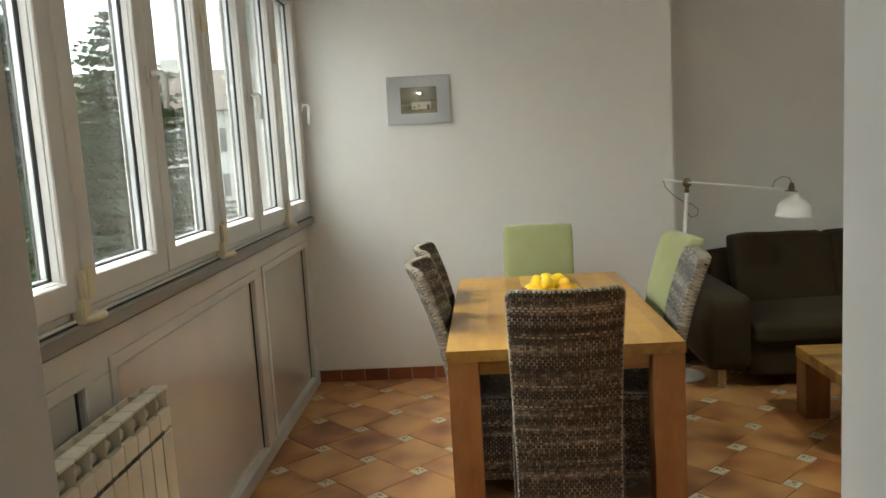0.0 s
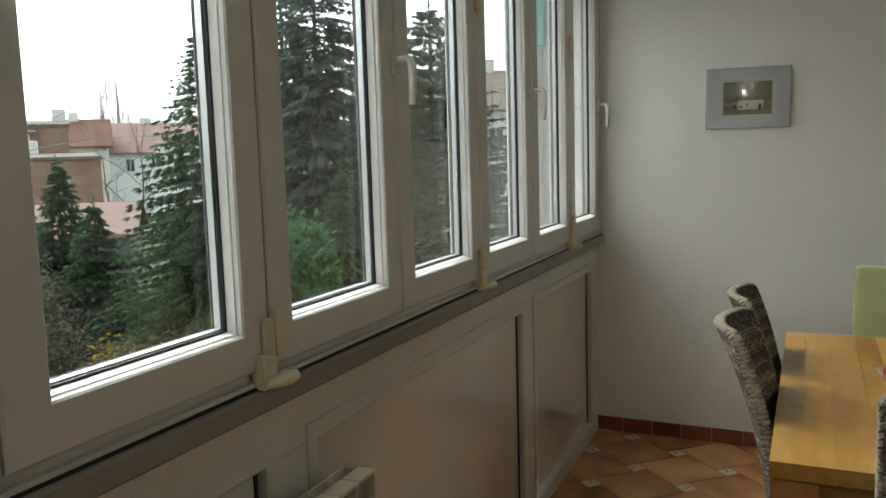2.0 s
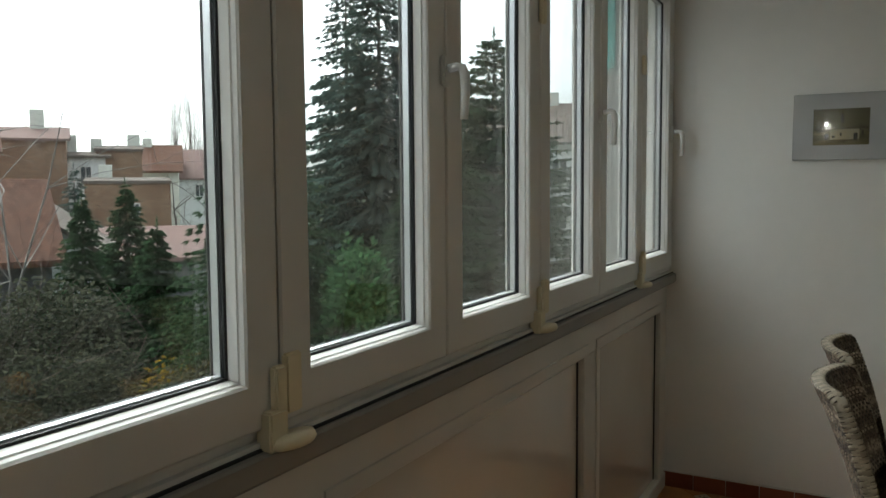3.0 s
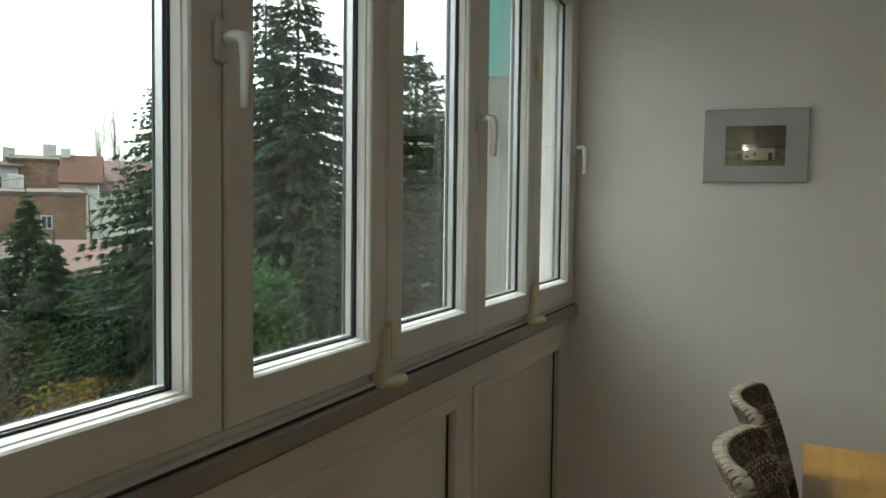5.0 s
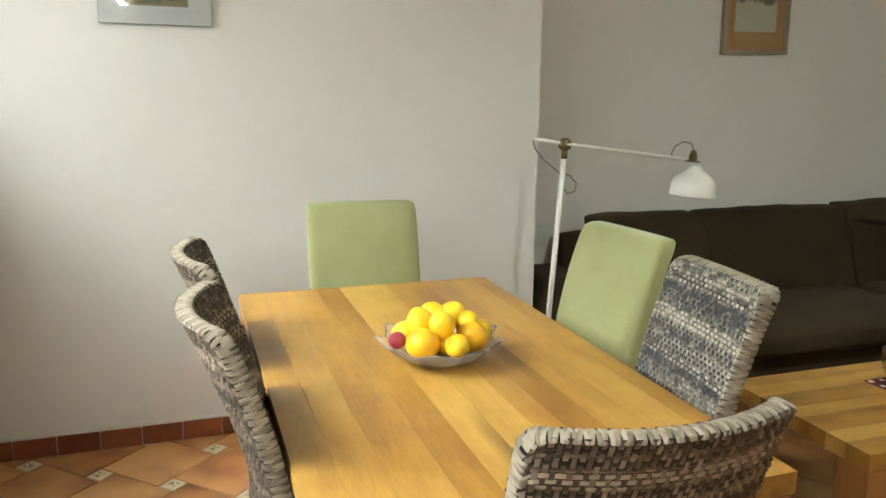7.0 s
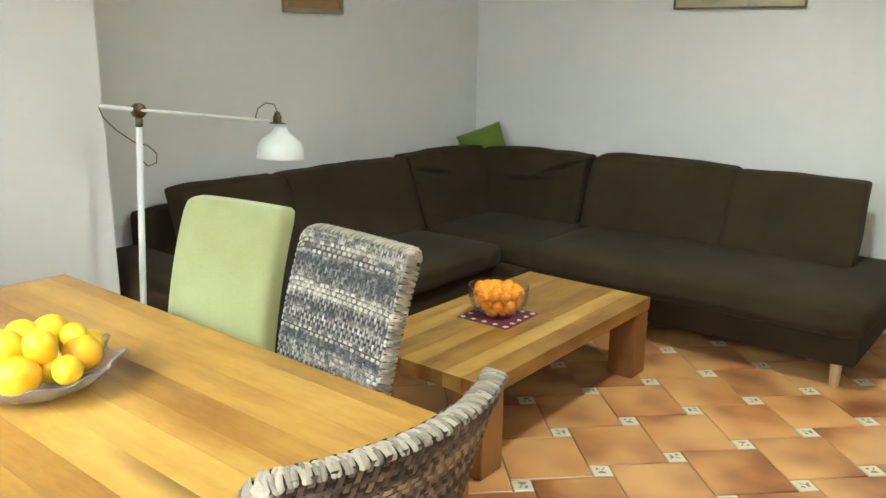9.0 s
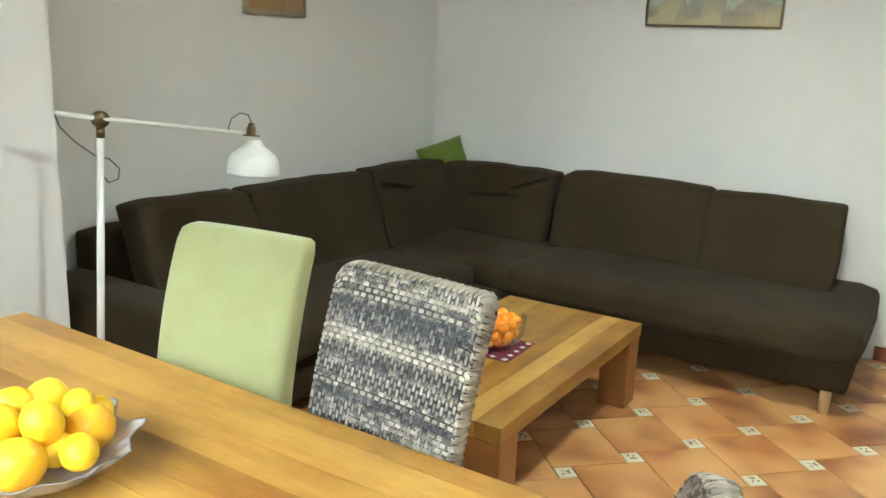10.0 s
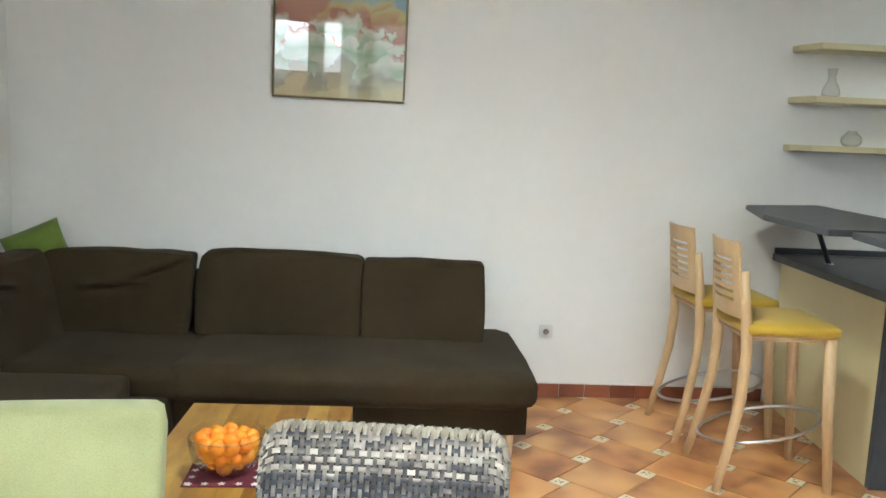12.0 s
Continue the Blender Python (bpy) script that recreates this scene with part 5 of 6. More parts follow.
SPRUCE = needle_material("blue_green_spruce_needles", (0.014, 0.026, 0.022), (0.115, 0.165, 0.14))
FIR = needle_material("green_fir_needles", (0.010, 0.024, 0.013), (0.085, 0.145, 0.072))
THUJA = needle_material("bright_thuja_foliage", (0.012, 0.042, 0.015), (0.10, 0.20, 0.085))
BUSH = needle_material("dull_shrub_leaves", (0.013, 0.018, 0.011), (0.080, 0.082, 0.055))
GOLDEN = needle_material("yellow_forsythia_leaves", (0.13, 0.09, 0.012), (0.28, 0.19, 0.03))
BARK = paint("rough_bark", (0.06, 0.052, 0.042), 0.9, 0.25, 30, 0.5)
TWIG = paint("grey_brown_twigs", (0.10, 0.076, 0.064), 0.9, 0.25, 30, 0.3)
BIRCH = paint("pale_birch_bark", (0.26, 0.245, 0.23), 0.85, 0.3, 20, 0.3)
GRASS = paint("winter_lawn", (0.055, 0.075, 0.025), 0.95, 0.3, 20, 0.6, 0.0, 0.6)


def data_part(name, verts, faces, mat, parent):
    me = bpy.data.meshes.new(name)
    me.from_pydata(verts, [], faces)
    me.materials.append(mat)
    ob = new(name, me)
    ob.parent = parent
    return ob


def spray(verts, faces, p, d, length, width, rng, up=Vector((0, 0, 1))):
    """A needle spray: a bent, pointed blade with a crossing blade."""
    side = d.cross(up)
    side = side.normalized() if side.length > 1e-4 else Vector((1, 0, 0))
    for w in (side, side.cross(d).normalized()):
        n = len(verts)
        tip = p + d * length + Vector((0, 0, -0.18 * length))
        mid = p + d * (length * 0.5)
        verts.extend((p, mid + w * width, tip, mid - w * width))
        faces.append((n, n + 1, n + 2, n + 3))


def build_conifer(label, x, y, top, radius, seed, mat, levels=34, droop=0.25, power=0.85, blade=0.24, spread=7, bare=0.0, lift=0.0):
    rng = random.Random(seed)
    h = top - GROUND
    t = thing("spruce_tree", label, "tree", pose(x, y, GROUND, 0, 0, rng.uniform(0, 360)), "conifers in the garden")
    bm = bmesh.new()
    bm_tube(bm, [(0, 0, -0.2), (0, 0, h * 0.5), (0.03, 0, h)], [0.03 * radius + 0.06, 0.02 * radius + 0.03, 0.008], 10)
    limb_v = bm
    verts, faces = [], []
    for k in range(levels):
        f = (k + rng.random() * 0.7) / levels
        z = h * (bare + (1 - bare) * f)
        reach = radius * (1 - f) ** power + 0.05
        for b in range(spread):
            a = 2 * math.pi * (b + rng.random() * 0.8) / spread + k * 1.3
            r = reach * rng.uniform(0.62, 1.12)
            d0 = Vector((math.cos(a), math.sin(a), 0))
            zz = z + rng.uniform(-0.1, 0.1)
            small = 0.40 + 0.60 * min(1.0, r / 0.8)
            steps = max(3, int(r / 0.125))
            last = Vector((0, 0, zz))
            for s in range(1, steps + 1):
                q = s / steps
                p = Vector((0, 0, zz)) + d0 * (r * q) + Vector((0, 0, -droop * r * q * q + lift * r * q + 0.12 * r * max(0, q - 0.7)))
                d = (p - last).normalized()
                if s > 1 or r < 0.5:
                    for side in (-1, 1):
                        for _ in range(7):
                            dd = (d * rng.uniform(0.4, 0.9) + d.cross(Vector((0, 0, 1))) * side * rng.uniform(0.35, 1.0) + Vector((0, 0, rng.uniform(-0.45, 0.10)))).normalized()
                            spray(verts, faces, p + dd * 0.02, dd, small * blade * rng.uniform(0.55, 1.1) * (1.15 - 0.4 * q), small * blade * 0.062, rng)
                    spray(verts, faces, p, d, small * blade, small * blade * 0.10, rng)
                last = p
            if r > 0.7:
                bm_tube(limb_v, [(0, 0, zz), Vector((0, 0, zz)) + d0 * (r * 0.8) + Vector((0, 0, -droop * r * 0.64 + lift * r * 0.8))], [0.018, 0.005], 4, False)
    for k in range(14):
        a = k * 2.4
        spray(verts, faces, Vector((0.03, 0, h - 0.35 + 0.04 * k)), Vector((math.cos(a) * 0.7, math.sin(a) * 0.7, 0.8)).normalized(), 0.16 - 0.008 * k, 0.013, rng)
    spray(verts, faces, Vector((0.03, 0, h - 0.1)), Vector((0, 0, 1)), 0.45, 0.02, rng)
    part("trunk", limb_v, BARK, t)
    data_part("crown", verts, faces, mat, t)
    return t


build_conifer("tall blue-green spruce with drooping branches and gaps", -7.40, 13.85, 5.6, 2.6, 1, SPRUCE, 62, 0.20, 0.80, 0.22, 12)
build_conifer("tall blue-green spruce behind its neighbour", -9.10, 15.2, 6.1, 2.1, 2, SPRUCE, 46, 0.20, 0.85, 0.24, 9)
build_conifer("dense dark green spruce with upturned tips", -5.20, 14.0, 4.05, 3.1, 3, FIR, 66, 0.10, 0.82, 0.19, 14, 0, 0.15)
build_conifer("broad open green fir beside the hedge", -7.00, 10.35, 3.3, 2.3, 4, FIR, 72, 0.16, 0.9, 0.14, 15)
build_conifer("young green fir under the tall spruce", -5.75, 12.0, 1.35, 1.6, 5, FIR, 44, 0.12, 0.9, 0.20, 12)
build_conifer("small dark fir in the far garden", -14.9, 14.4, 1.7, 1.4, 6, FIR, 46, 0.12, 0.9, 0.24, 12)
build_conifer("slender dark fir in the far garden", -13.1, 11.9, 1.4, 1.2, 7, FIR, 48, 0.12, 0.9, 0.22, 12)
build_conifer("small green fir beside the roofs", -10.9, 11.8, 0.9, 1.4, 8, FIR, 44, 0.12, 0.9, 0.22, 12)
build_conifer("low green fir beside the shrubs", -8.95, 12.2, 0.8, 1.5, 9, FIR, 44, 0.12, 0.9, 0.22, 12)
build_conifer("dark fir before the brick houses", -24.0, 19.6, 2.4, 1.6, 10, SPRUCE, 22, 0.2, 0.9, 0.30, 7)
build_conifer("young fir below the far windows", -3.9, 12.6, -0.1, 1.6, 11, FIR, 24, 0.1, 0.9, 0.22, 8)


def build_leafy(name, label, x, y, top, rx, base, seed, mat, count, leaf=0.10, upright=0.0):
    """A dense shrub: stems, and many small leaves in uneven clumps."""
    rng = random.Random(seed)
    t = thing(name, label, "shrub", pose(x, y, GROUND), "shrubs in the garden")
    h = top - GROUND
    bm = bmesh.new()
    for k in range(7):
        a = rng.uniform(0, 6.28)
        bm_tube(bm, [(0, 0, -0.1), (math.cos(a) * rx * 0.3, math.sin(a) * rx * 0.3, h * 0.5), (math.cos(a) * rx * 0.6, math.sin(a) * rx * 0.6, h * 0.85)], [0.04, 0.025, 0.006], 5, False)
    part("stems", bm, BARK, t)
    clumps = []
    for _ in range(90):
        a, zf = rng.uniform(0, 6.28), rng.uniform(0.05, 0.97)
        r = rx * math.sqrt(max(0.02, 1 - (max(0, zf - base) / (1.02 - base)) ** 2.2)) * rng.uniform(0.55, 1.0)
        clumps.append(Vector((math.cos(a) * r, math.sin(a) * r, zf * h)))
    verts, faces = [], []
    for _ in range(count):
        c = clumps[rng.randrange(len(clumps))]
        p = c + Vector((rng.gauss(0, 1), rng.gauss(0, 1), rng.gauss(0, 1) * (1 + upright))) * (rx * 0.15)
        d = Vector((rng.gauss(0, 1) + p.x, rng.gauss(0, 1) + p.y, rng.gauss(0, 0.6) + upright)).normalized()
        w = d.orthogonal().normalized() * (leaf * 0.30)
        n = len(verts)
        verts.extend((p, p + d * leaf * 0.5 + w, p + d * leaf * rng.uniform(0.8, 1.3), p + d * leaf * 0.5 - w))
        faces.append((n, n + 1, n + 2, n + 3))
    data_part("foliage", verts, faces, mat, t)
    return t


build_leafy("thuja", "bright green rounded thuja below the spruces", -5.45, 10.45, 0.66, 0.50, 0.5, 21, THUJA, 14000, 0.10, 0.9)
build_leafy("forsythia", "yellowish shrub at the edge of the lawn", -8.3, 10.0, -0.9, 0.75, 0.3, 22, GOLDEN, 2600, 0.10)
build_leafy("evergreen_shrub", "dull green evergreen shrub below the windows", -8.3, 8.1, -0.55, 1.2, 0.3, 23, BUSH, 16000, 0.07)
build_leafy("evergreen_shrub", "dull green evergreen shrub beside the fir", -6.5, 8.9, -0.75, 1.1, 0.3, 24, BUSH, 15000, 0.07)
build_leafy("evergreen_shrub", "dark shrub among bare twigs", -10.4, 9.4, -0.15, 1.2, 0.3, 25, BUSH, 15000, 0.08)
build_leafy("evergreen_shrub", "dark green shrub by the garden wall", -12.0, 10.7, -0.1, 1.3, 0.3, 26, BUSH, 5000, 0.13)
build_leafy("evergreen_shrub", "low evergreen shrub under the thuja", -4.5, 9.3, -0.7, 1.0, 0.3, 27, FIR, 5500, 0.11)


def grow(bm, p, d, length, r, depth, rng, bend, droop):
    pts, rad = [p], [r]
    for k in range(4):
        d = (d + Vector((rng.gauss(0, bend), rng.gauss(0, bend), rng.gauss(0, bend) - droop))).normalized()
        p = p + d * (length / 4)
        pts.append(p), rad.append(r * (1 - 0.18 * (k + 1)))
        if depth > 0 and k > 0:
            for _ in range(2):
                side = (d + Vector((rng.gauss(0, 0.7), rng.gauss(0, 0.7), rng.gauss(0, 0.5)))).normalized()
                grow(bm, p, side, length * rng.uniform(0.45, 0.7), rad[-1] * 0.6, depth - 1, rng, bend, droop * 1.6)
    bm_tube(bm, pts, rad, 4 if depth < 2 else 6, False)


def build_bare(name, label, x, y, height, stems, seed, mat, depth, bend, droop, r, spread):
    rng = random.Random(seed)
    t = thing(name, label, "tree" if height > 4 else "shrub", pose(x, y, GROUND), "bare trees and shrubs")
    bm = bmesh.new()
    for k in range(stems):
        a = 6.28 * k / stems
        d = Vector((math.cos(a) * spread, math.sin(a) * spread, 1)).normalized()
        grow(bm, Vector((0, 0, -0.1)), d, height * rng.uniform(0.75, 1.05), r, depth, rng, bend, droop)
    part("branches", bm, mat, t)
    return t


build_bare("birch_tree", "leafless birch with fine hanging twigs", -15.2, 10.9, 9.2, 2, 31, BIRCH, 4, 0.17, 0.06, 0.034, 0.14)
build_bare("birch_tree", "tall leafless birch beside the white house", -12.6, 9.55, 8.8, 2, 32, BIRCH, 4, 0.17, 0.06, 0.032, 0.10)
for k, (x, y, h) in enumerate(((-9.9, 8.6, 3.3), (-8.9, 9.2, 2.9), (-11.3, 8.9, 3.6), (-7.6, 7.9, 2.5), (-9.0, 7.3, 2.6), (-12.6, 9.6, 3.4), (-6.6, 7.8, 2.3), (-11.8, 7.4, 3.4), (-13.4, 8.6, 4.2), (-10.6, 6.9, 2.8))):
    build_bare("bare_shrub", "leafless grey-brown shrub of fine arching twigs", x, y, h, 6, 40 + k, TWIG, 2, 0.16, 0.05, 0.022, 0.5)
for k, (x, y) in enumerate(((-66.4, 62.4), (-65.2, 63.4))):
    poplar = build_bare("poplar_tree", "leafless narrow poplar beyond the roofs", x, y, 12.6, 9, 60 + k, TWIG, 3, 0.05, -0.10, 0.16, 0.04)
    poplar.matrix_basis = poplar.matrix_basis @ Matrix.Diagonal((0.32, 0.32, 1, 1))
build_bare("bare_tree", "leafless tree between the far houses", -27.5, 27.9, 5.4, 3, 70, TWIG, 3, 0.15, 0.0, 0.07, 0.25)

# houses: local x along the front, front wall facing local -y
def build_house(label, x, y, yaw, w, d, eave, ridge, wall, roof, windows=(), chimneys=(), overhang=0.3, gable=True):
    hz, base = eave - GROUND, 0.0
    t = thing("house", label, "house", pose(x, y, GROUND, 0, 0, yaw), "houses beyond the garden")
    bm = bmesh.new()
    bm_box(bm, -w / 2, w / 2, 0, d, base - 0.3, hz)
    rh = ridge - GROUND
    if gable:
        for s in (-1, 1):
            a = [bm.verts.new((s * w / 2, 0, hz)), bm.verts.new((s * w / 2, d, hz)), bm.verts.new((s * w / 2, d / 2, rh))]
            bm.faces.new(a)
    part("wall", bm, wall, t)
    bm = bmesh.new()
    o = overhang
    sl = (rh - hz) / (d / 2)
    for y0, y1, z0, z1 in ((-o, d / 2, hz - sl * o, rh), (d + o, d / 2, hz - sl * o, rh)):
        vs = [bm.verts.new((xx, yy, zz + dz)) for dz in (0.02, 0.16) for xx, yy, zz in ((-w / 2 - o, y0, z0), (w / 2 + o, y0, z0), (w / 2 + o, y1, z1), (-w / 2 - o, y1, z1))]
        for f in ((3, 2, 1, 0), (4, 5, 6, 7), (0, 1, 5, 4), (1, 2, 6, 5), (2, 3, 7, 6), (3, 0, 4, 7)):
            bm.faces.new([vs[i] for i in f])
    roof_ob = part("roof", bm, roof, t)
    for cx, cy, cw, cz in chimneys:
        part("chimney", rbox(cx - cw / 2, cx + cw / 2, cy - 0.3, cy + 0.3, hz, cz - GROUND, 0.02, 1), STUCCO, roof_ob)
    for wx, wz, ww, wh in windows:
        z0 = wz - GROUND
        win = part("window", rbox(wx - ww / 2, wx + ww / 2, -0.03, 0.04, z0, z0 + wh, 0, 1), DARK_PANE, t)
        bm = bmesh.new()
        b = min(0.10, ww * 0.12)
        for q in ((-ww / 2 - b, ww / 2 + b, z0 - b, z0), (-ww / 2 - b, ww / 2 + b, z0 + wh, z0 + wh + b), (-ww / 2 - b, -ww / 2, z0, z0 + wh), (ww / 2, ww / 2 + b, z0, z0 + wh), (-b / 3, b / 3, z0, z0 + wh)):
            bm_box(bm, wx + q[0], wx + q[1], -0.08, 0.02, q[2], q[3])
        part("window_frame", bm, FRAME_WHITE, win)
    return t


build_house("long low house with a red tiled roof and dark walls", -17.6, 8.6, 64, 9.5, 4.4, 0.15, 1.75, DARK_STUCCO, RED_ROOF, ((1.0, -1.3, 0.8, 0.9), (-1.5, -1.3, 0.8, 0.9)))
build_house("old house with a brown tiled roof behind the birches", -34.0, 17.6, 62, 9.0, 6.0, 3.3, 5.0, BRICK, RED_ROOF, ((-1.2, 2.2, 0.7, 0.9), (1.2, 2.2, 0.7, 0.9), (3.2, 2.2, 0.7, 0.9)))
build_house("small white house beside the red roofs", -30.0, 13.4, 62, 3.6, 4.0, 1.4, 3.4, STUCCO, RED_ROOF, ((0.4, 0.3, 0.7, 0.8),))
build_house("bare brick house with one small window", -29.2, 26.0, 51, 3.6, 6.0, 1.95, 2.15, BRICK, GREY_ROOF, ((0.25, 0.55, 0.36, 0.5),), ((-1.0, 3.0, 0.6, 2.9),), 0.06)
build_house("tall brick house with grey annexe", -37.3, 32.0, 51, 2.4, 5.0, 3.9, 4.2, BRICK, GREY_ROOF, (), ((0.8, 2.4, 0.7, 5.0),), 0.1)
build_house("grey rendered house with a flat roof and chimneys", -38.2, 30.0, 51, 2.8, 5.0, 3.5, 3.8, PALE_STUCCO, GREY_ROOF, ((0.4, 2.1, 0.5, 0.9),), ((-0.6, 2.4, 0.9, 4.9), (0.9, 2.4, 0.6, 4.7)), 0.3)
build_house("brick house wall with a chimney stack", -38.0, 27.0, 54, 3.6, 5.0, 4.3, 5.0, BRICK, PINK_ROOF, (), ((0.4, 2.4, 0.7, 6.1),), 0.2)
build_house("white house with a dark red roof", -41.5, 38.0, 47, 3.0, 6.0, 3.0, 4.7, STUCCO, RED_ROOF, ((0.3, 1.6, 0.45, 0.7),), ((-0.5, 3.0, 0.6, 5.3),))
build_house("grey-white house beyond the white one", -42.5, 42.0, 47, 4.0, 6.0, 2.6, 4.4, PALE_STUCCO, PINK_ROOF, ((-1.0, 1.3, 0.5, 0.8), (0.6, 1.3, 0.5, 0.8)))
build_house("long far house with a pinkish roof", -54.5, 53.0, 47, 14.0, 8.0, 3.6, 5.5, PALE_STUCCO, PINK_ROOF, ((-3.0, 1.6, 0.8, 1.2), (0.0, 1.6, 0.8, 1.2), (3.0, 1.6, 0.8, 1.2)), ((-3.5, 4.0, 1.0, 6.1), (2.5, 4.0, 1.0, 6.1)))
build_house("grey house with a gable and brown roof", -19.8, 17.6, 138, 4.6, 4.6, -0.15, 1.45, PALE_STUCCO, GREY_ROOF, (), (), 0.2)
build_house("low shed with a faded pink roof", -22.6, 20.6, 40, 4.4, 4.0, -0.75, 0.15, DARK_STUCCO, PINK_ROOF)
build_house("large pale grey town house with a slate attic and red ridge", -17.0, 42.8, 18, 13.0, 9.0, 4.2, 6.6, PALE_STUCCO, GREY_ROOF,
            tuple((wx, wz, 0.75, 1.25) for wz in (1.9, -0.6) for wx in (-5.0, -3.3, -1.6, 0.1, 1.8, 3.5, 5.2)), ((1.0, 4.5, 1.0, 7.4),), 0.4)

# white neighbouring house at the side
nb = thing("neighbour_house", "tall white house with stained stucco and a zinc eave", "house")
part("wall", rbox(-16.0, -6.72, -14.0, 5.55, GROUND - 0.3, 3.15, 0), STUCCO, nb)
part("eave", rbox(-16.2, -6.30, -14.2, 5.95, 3.151, 3.42, 0.03, 1), GUTTER, nb, "grey zinc eave")

# end of our own facade beyond the last window, with a folded awning
structure("facade_wing", rbox(-0.835, -0.6205, 6.06, 6.6, GROUND, 4.6, 0.01), GREY_STUCCO, "rough grey stucco wing wall beside the windows", "wall")
teal = thing("teal_screen", "teal plastic screen fixed to the grey wing wall", "screen")
part("sheet", rbox(-0.80, -0.66, 6.046, 6.056, 2.17, 3.3, 0.002, 1), TEAL, teal)
awn = thing("folded_awning", "white pleated awning folded beside the last window", "awning")
for k in range(5):
    part("pleat", rbox(-0.565 + 0.030 * k, -0.545 + 0.030 * k, 6.030, 6.055, 2.13 - 0.004 * k, 3.2, 0.006, 2), AWNING, awn)

# ground to the horizon
bm = bmesh.new()
bmesh.ops.create_grid(bm, x_segments=40, y_segments=40, size=600)
for v in bm.verts:
    r = v.co.length
    v.co.z = GROUND + (noise.noise(v.co * 0.02) * 0.6 if r > 30 else 0) - 0.02
structure("ground", bm, GRASS, "winter lawn and garden ground", "ground")


# floor tiles: big squares and small insets in a pinwheel, laid at 45 degrees
BIG, SMALL, JOINT = 0.2994, 0.0729, 0.004
E1, E2 = Vector((math.sqrt(0.5), -math.sqrt(0.5), 0)), Vector((math.sqrt(0.5), math.sqrt(0.5), 0))
LAT_U, LAT_V = E1 * BIG + E2 * SMALL, E2 * BIG - E1 * SMALL
TILE_ORIGIN = Vector((0.112, 5.786, 0))        # middle of one inset


def tile_mesh(name, size, mat, height):
    bm = bmesh.new()
    h = size / 2 - JOINT / 2
    b = 0.004
    low = [bm.verts.new((x * h, y * h, -0.006)) for x, y in ((-1, -1), (1, -1), (1, 1), (-1, 1))]
    mid = [bm.verts.new((x * h, y * h, height - 0.002)) for x, y in ((-1, -1), (1, -1), (1, 1), (-1, 1))]
    top = [bm.verts.new((x * (h - b), y * (h - b), height)) for x, y in ((-1, -1), (1, -1), (1, 1), (-1, 1))]
    for a, c in ((low, mid), (mid, top)):
        for k in range(4):
            bm.faces.new((a[k], a[(k + 1) % 4], c[(k + 1) % 4], c[k]))
    bm.faces.new(top)
    return mesh_of(name, bm, mat)


tile_data = [tile_mesh("tile", BIG, TILE, 0.0), tile_mesh("inset_tile", SMALL, INSERT, 0.0005)]
tile_slots = []
for i in range(-20, 40):
    for j in range(-40, 20):
        c = TILE_ORIGIN + LAT_U * i + LAT_V * j
        big = c - E1 * ((BIG + SMALL) / 2) + E2 * ((BIG - SMALL) / 2)
        tile_slots.append((c, 1)), tile_slots.append((big, 0))


def in_room(p, r):
    if p.x - r > EAST or p.x + r < -0.42 or p.y - r > (FAR if p.x < 1.9 else BACK) or p.y + r < 1.75:
        return False
    return True


def near_walk(p):
    """The stretches of floor beside the windows, behind the table and in front of the sofa."""
    return (p.x < 0.75 and p.y > 3.9) or (2.6 < p.x < 5.0 and 2.2 < p.y < 4.75) or (1.6 < p.x < 2.6 and 3.6 < p.y < 6)


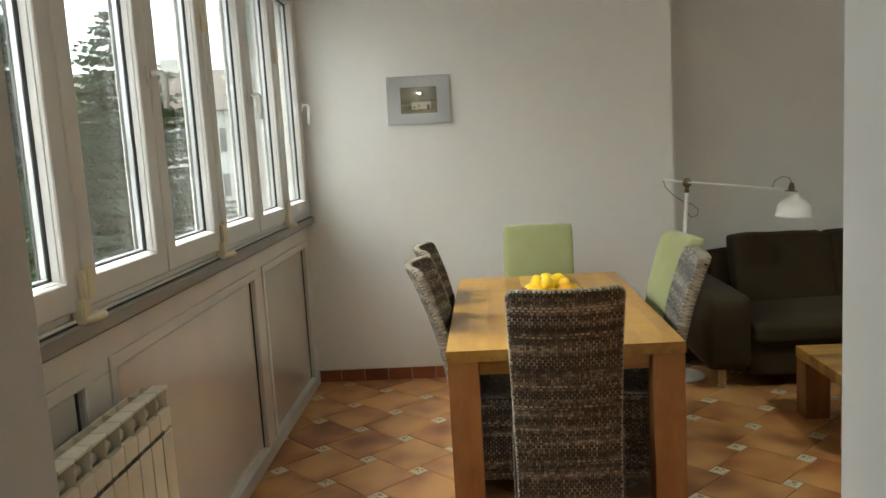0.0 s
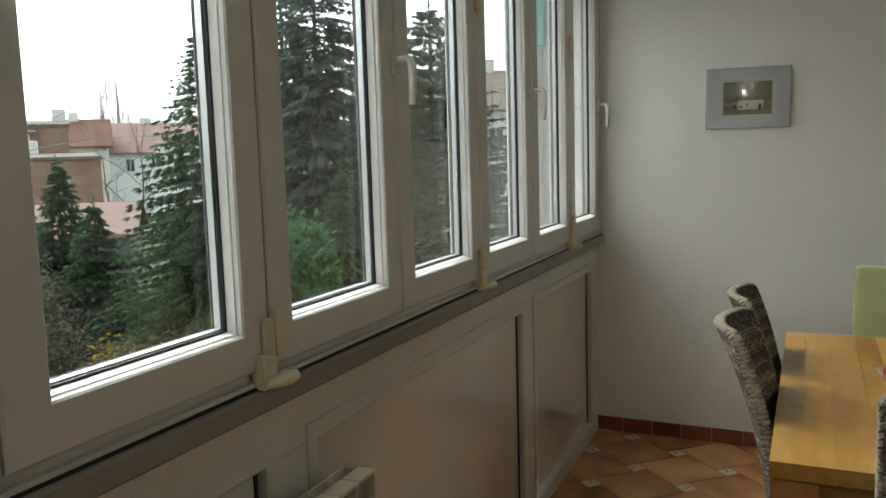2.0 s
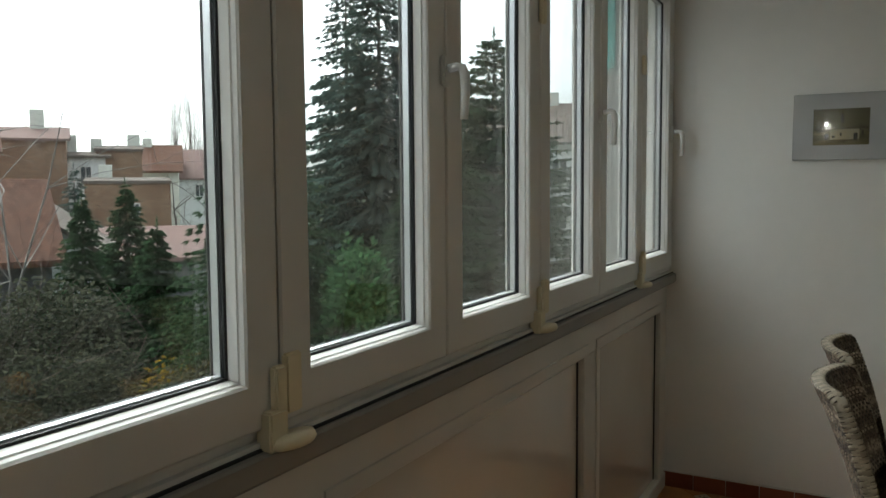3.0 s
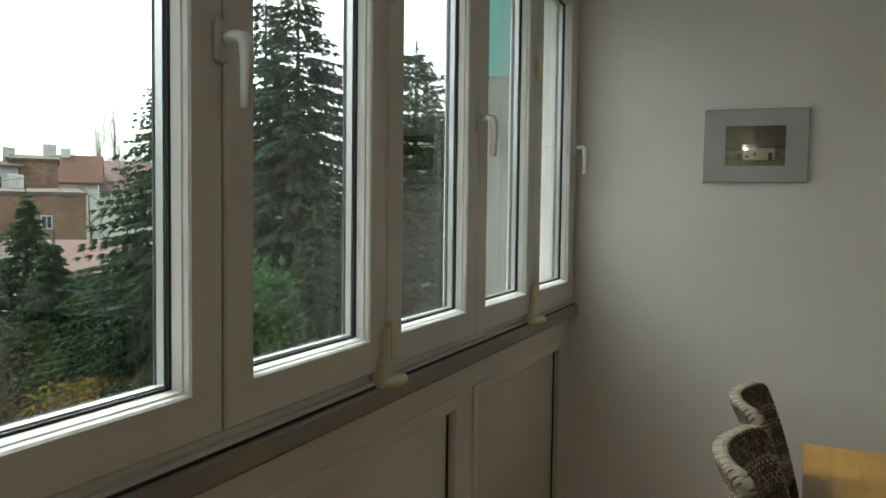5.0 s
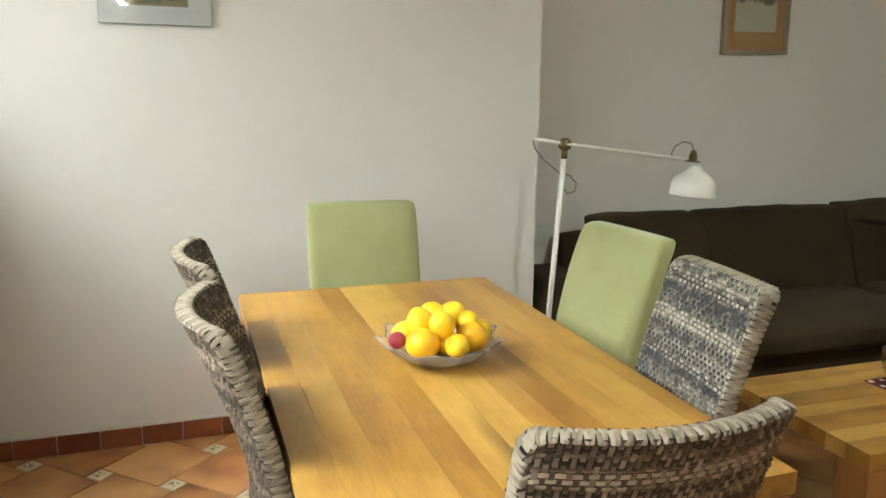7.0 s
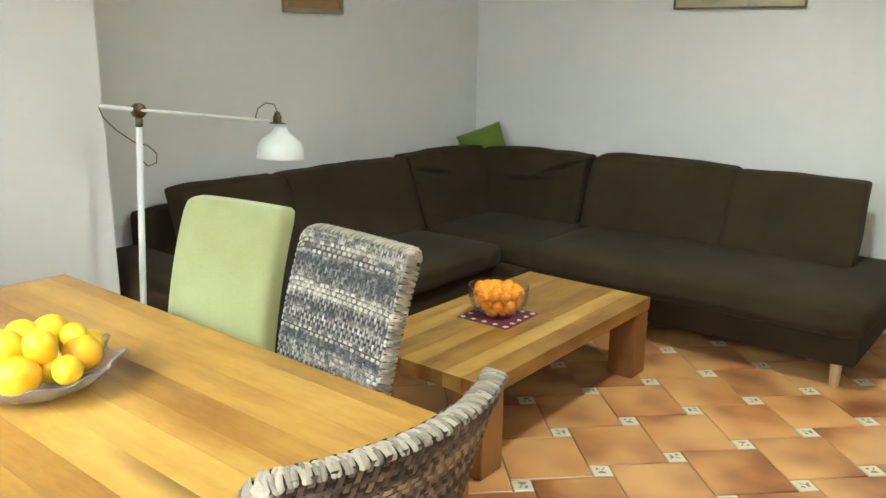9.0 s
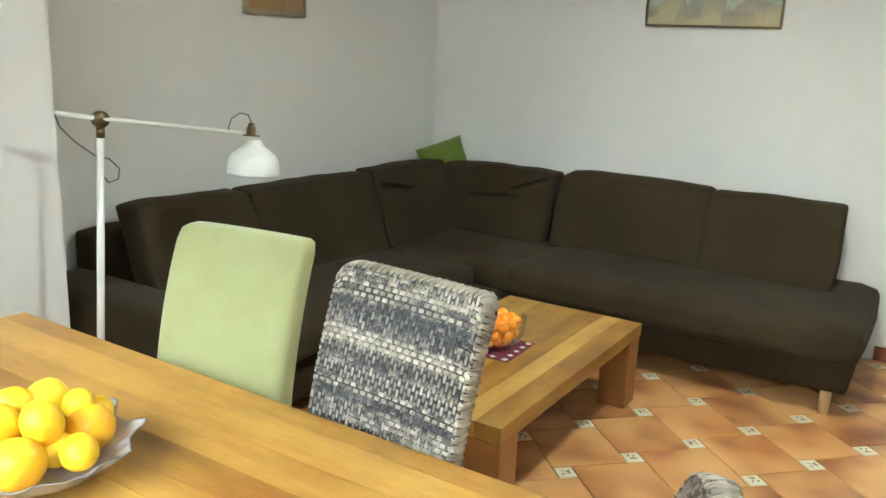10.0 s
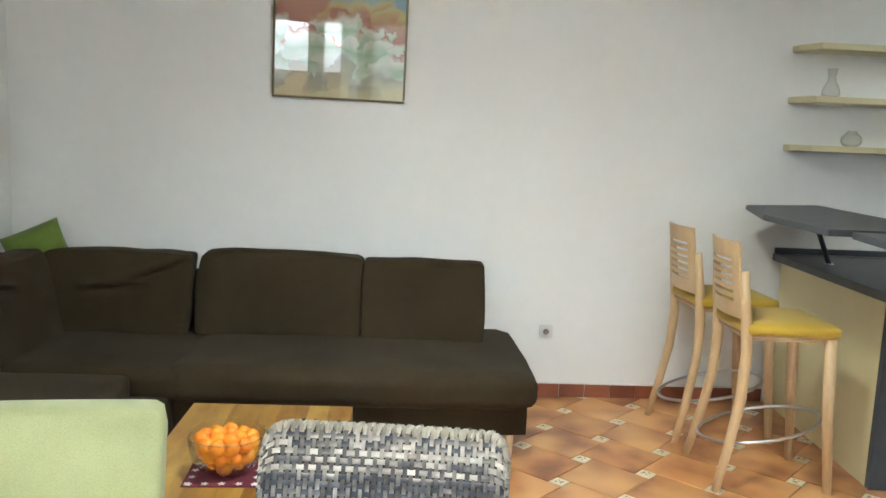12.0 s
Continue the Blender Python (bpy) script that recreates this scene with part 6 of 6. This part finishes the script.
rest = {0: bmesh.new(), 1: bmesh.new()}
motif_bm = bmesh.new()
turn45 = Matrix.Rotation(radians(45), 4, "Z")
for c, k in tile_slots:
    size = (BIG, SMALL)[k]
    if not in_room(c, size * 0.7):
        continue
    if near_walk(c):
        ob = new(("tile", "inset_tile")[k], tile_data[k])
        ob.parent = floor_slab
        ob.matrix_basis = Matrix.Translation(c) @ turn45 @ pose(0, 0, 0, random.uniform(-0.12, 0.12), random.uniform(-0.12, 0.12), 0)
    else:
        h = size / 2 - JOINT / 2
        vs = [rest[k].verts.new(c + turn45 @ Vector((x * h, y * h, z))) for z in (-0.006, 0.0) for x, y in ((-1, -1), (1, -1), (1, 1), (-1, 1))]
        rest[k].faces.new(vs[4:])
        for n in range(4):
            rest[k].faces.new((vs[n], vs[(n + 1) % 4], vs[4 + (n + 1) % 4], vs[4 + n]))
    if k == 1:
        q = int(abs(c.x * 1000 + c.y * 777)) % 4
        rot = Matrix.Translation(c + Vector((0, 0, 0.0012))) @ turn45 @ Matrix.Rotation(q * math.pi / 2, 4, "Z")
        for pts in (((-0.018, -0.016), (0.016, -0.020), (0.004, -0.004), (-0.010, -0.006)), ((-0.002, -0.004), (0.006, 0.002), (0.018, 0.018), (0.008, 0.014)), ((-0.020, 0.006), (-0.010, 0.004), (-0.006, 0.016), (-0.014, 0.020))):
            motif_bm.faces.new([motif_bm.verts.new(rot @ Vector((x, y, 0))) for x, y in pts])
for k, name, mat in ((0, "outer_tiles", TILE), (1, "outer_inset_tiles", INSERT)):
    ob = part(name, rest[k], mat, floor_slab)
    ob["kind"] = "stuff"
ob = part("inset_motifs", motif_bm, MOTIF, floor_slab, "small dark leaf motifs on the inset tiles")
ob["kind"] = "stuff"


def skirting(x0, y0, x1, y1, out):
    """Clay skirting tiles along a wall, with a caulk line on top."""
    a, b, o = Vector((x0, y0, 0)), Vector((x1, y1, 0)), Vector((*out, 0))
    d = (b - a).normalized()
    length = (b - a).length
    host = thing("baseboard", "glazed terracotta skirting tiles with a white caulk line", "baseboard", None, "", "structure")
    n = max(1, round(length / 0.155))
    w = length / n
    frame_m = Matrix((( d.x, o.x, 0, 0), (d.y, o.y, 0, 0), (0, 0, 1, 0), (0, 0, 0, 1)))
    me = mesh_of("skirting_tile", rbox(0.0015, w - 0.0015, 0, 0.010, 0, 0.078, 0.002, 1), SKIRT)
    for k in range(n):
        ob = new("skirting_tile", me)
        ob.parent = host
        ob.matrix_basis = Matrix.Translation(a + d * (w * k)) @ frame_m
    part("caulk_line", rbox(0, length, 0, 0.008, 0.0785, 0.086, 0.002, 1), CAULK, host, "", Matrix.Translation(a) @ frame_m)


skirting(-0.375, FAR - 0.0005, 1.998, FAR - 0.0005, (0, -1))
skirting(EAST - 0.0005, 2.07, EAST - 0.0005, 3.62, (-1, 0))
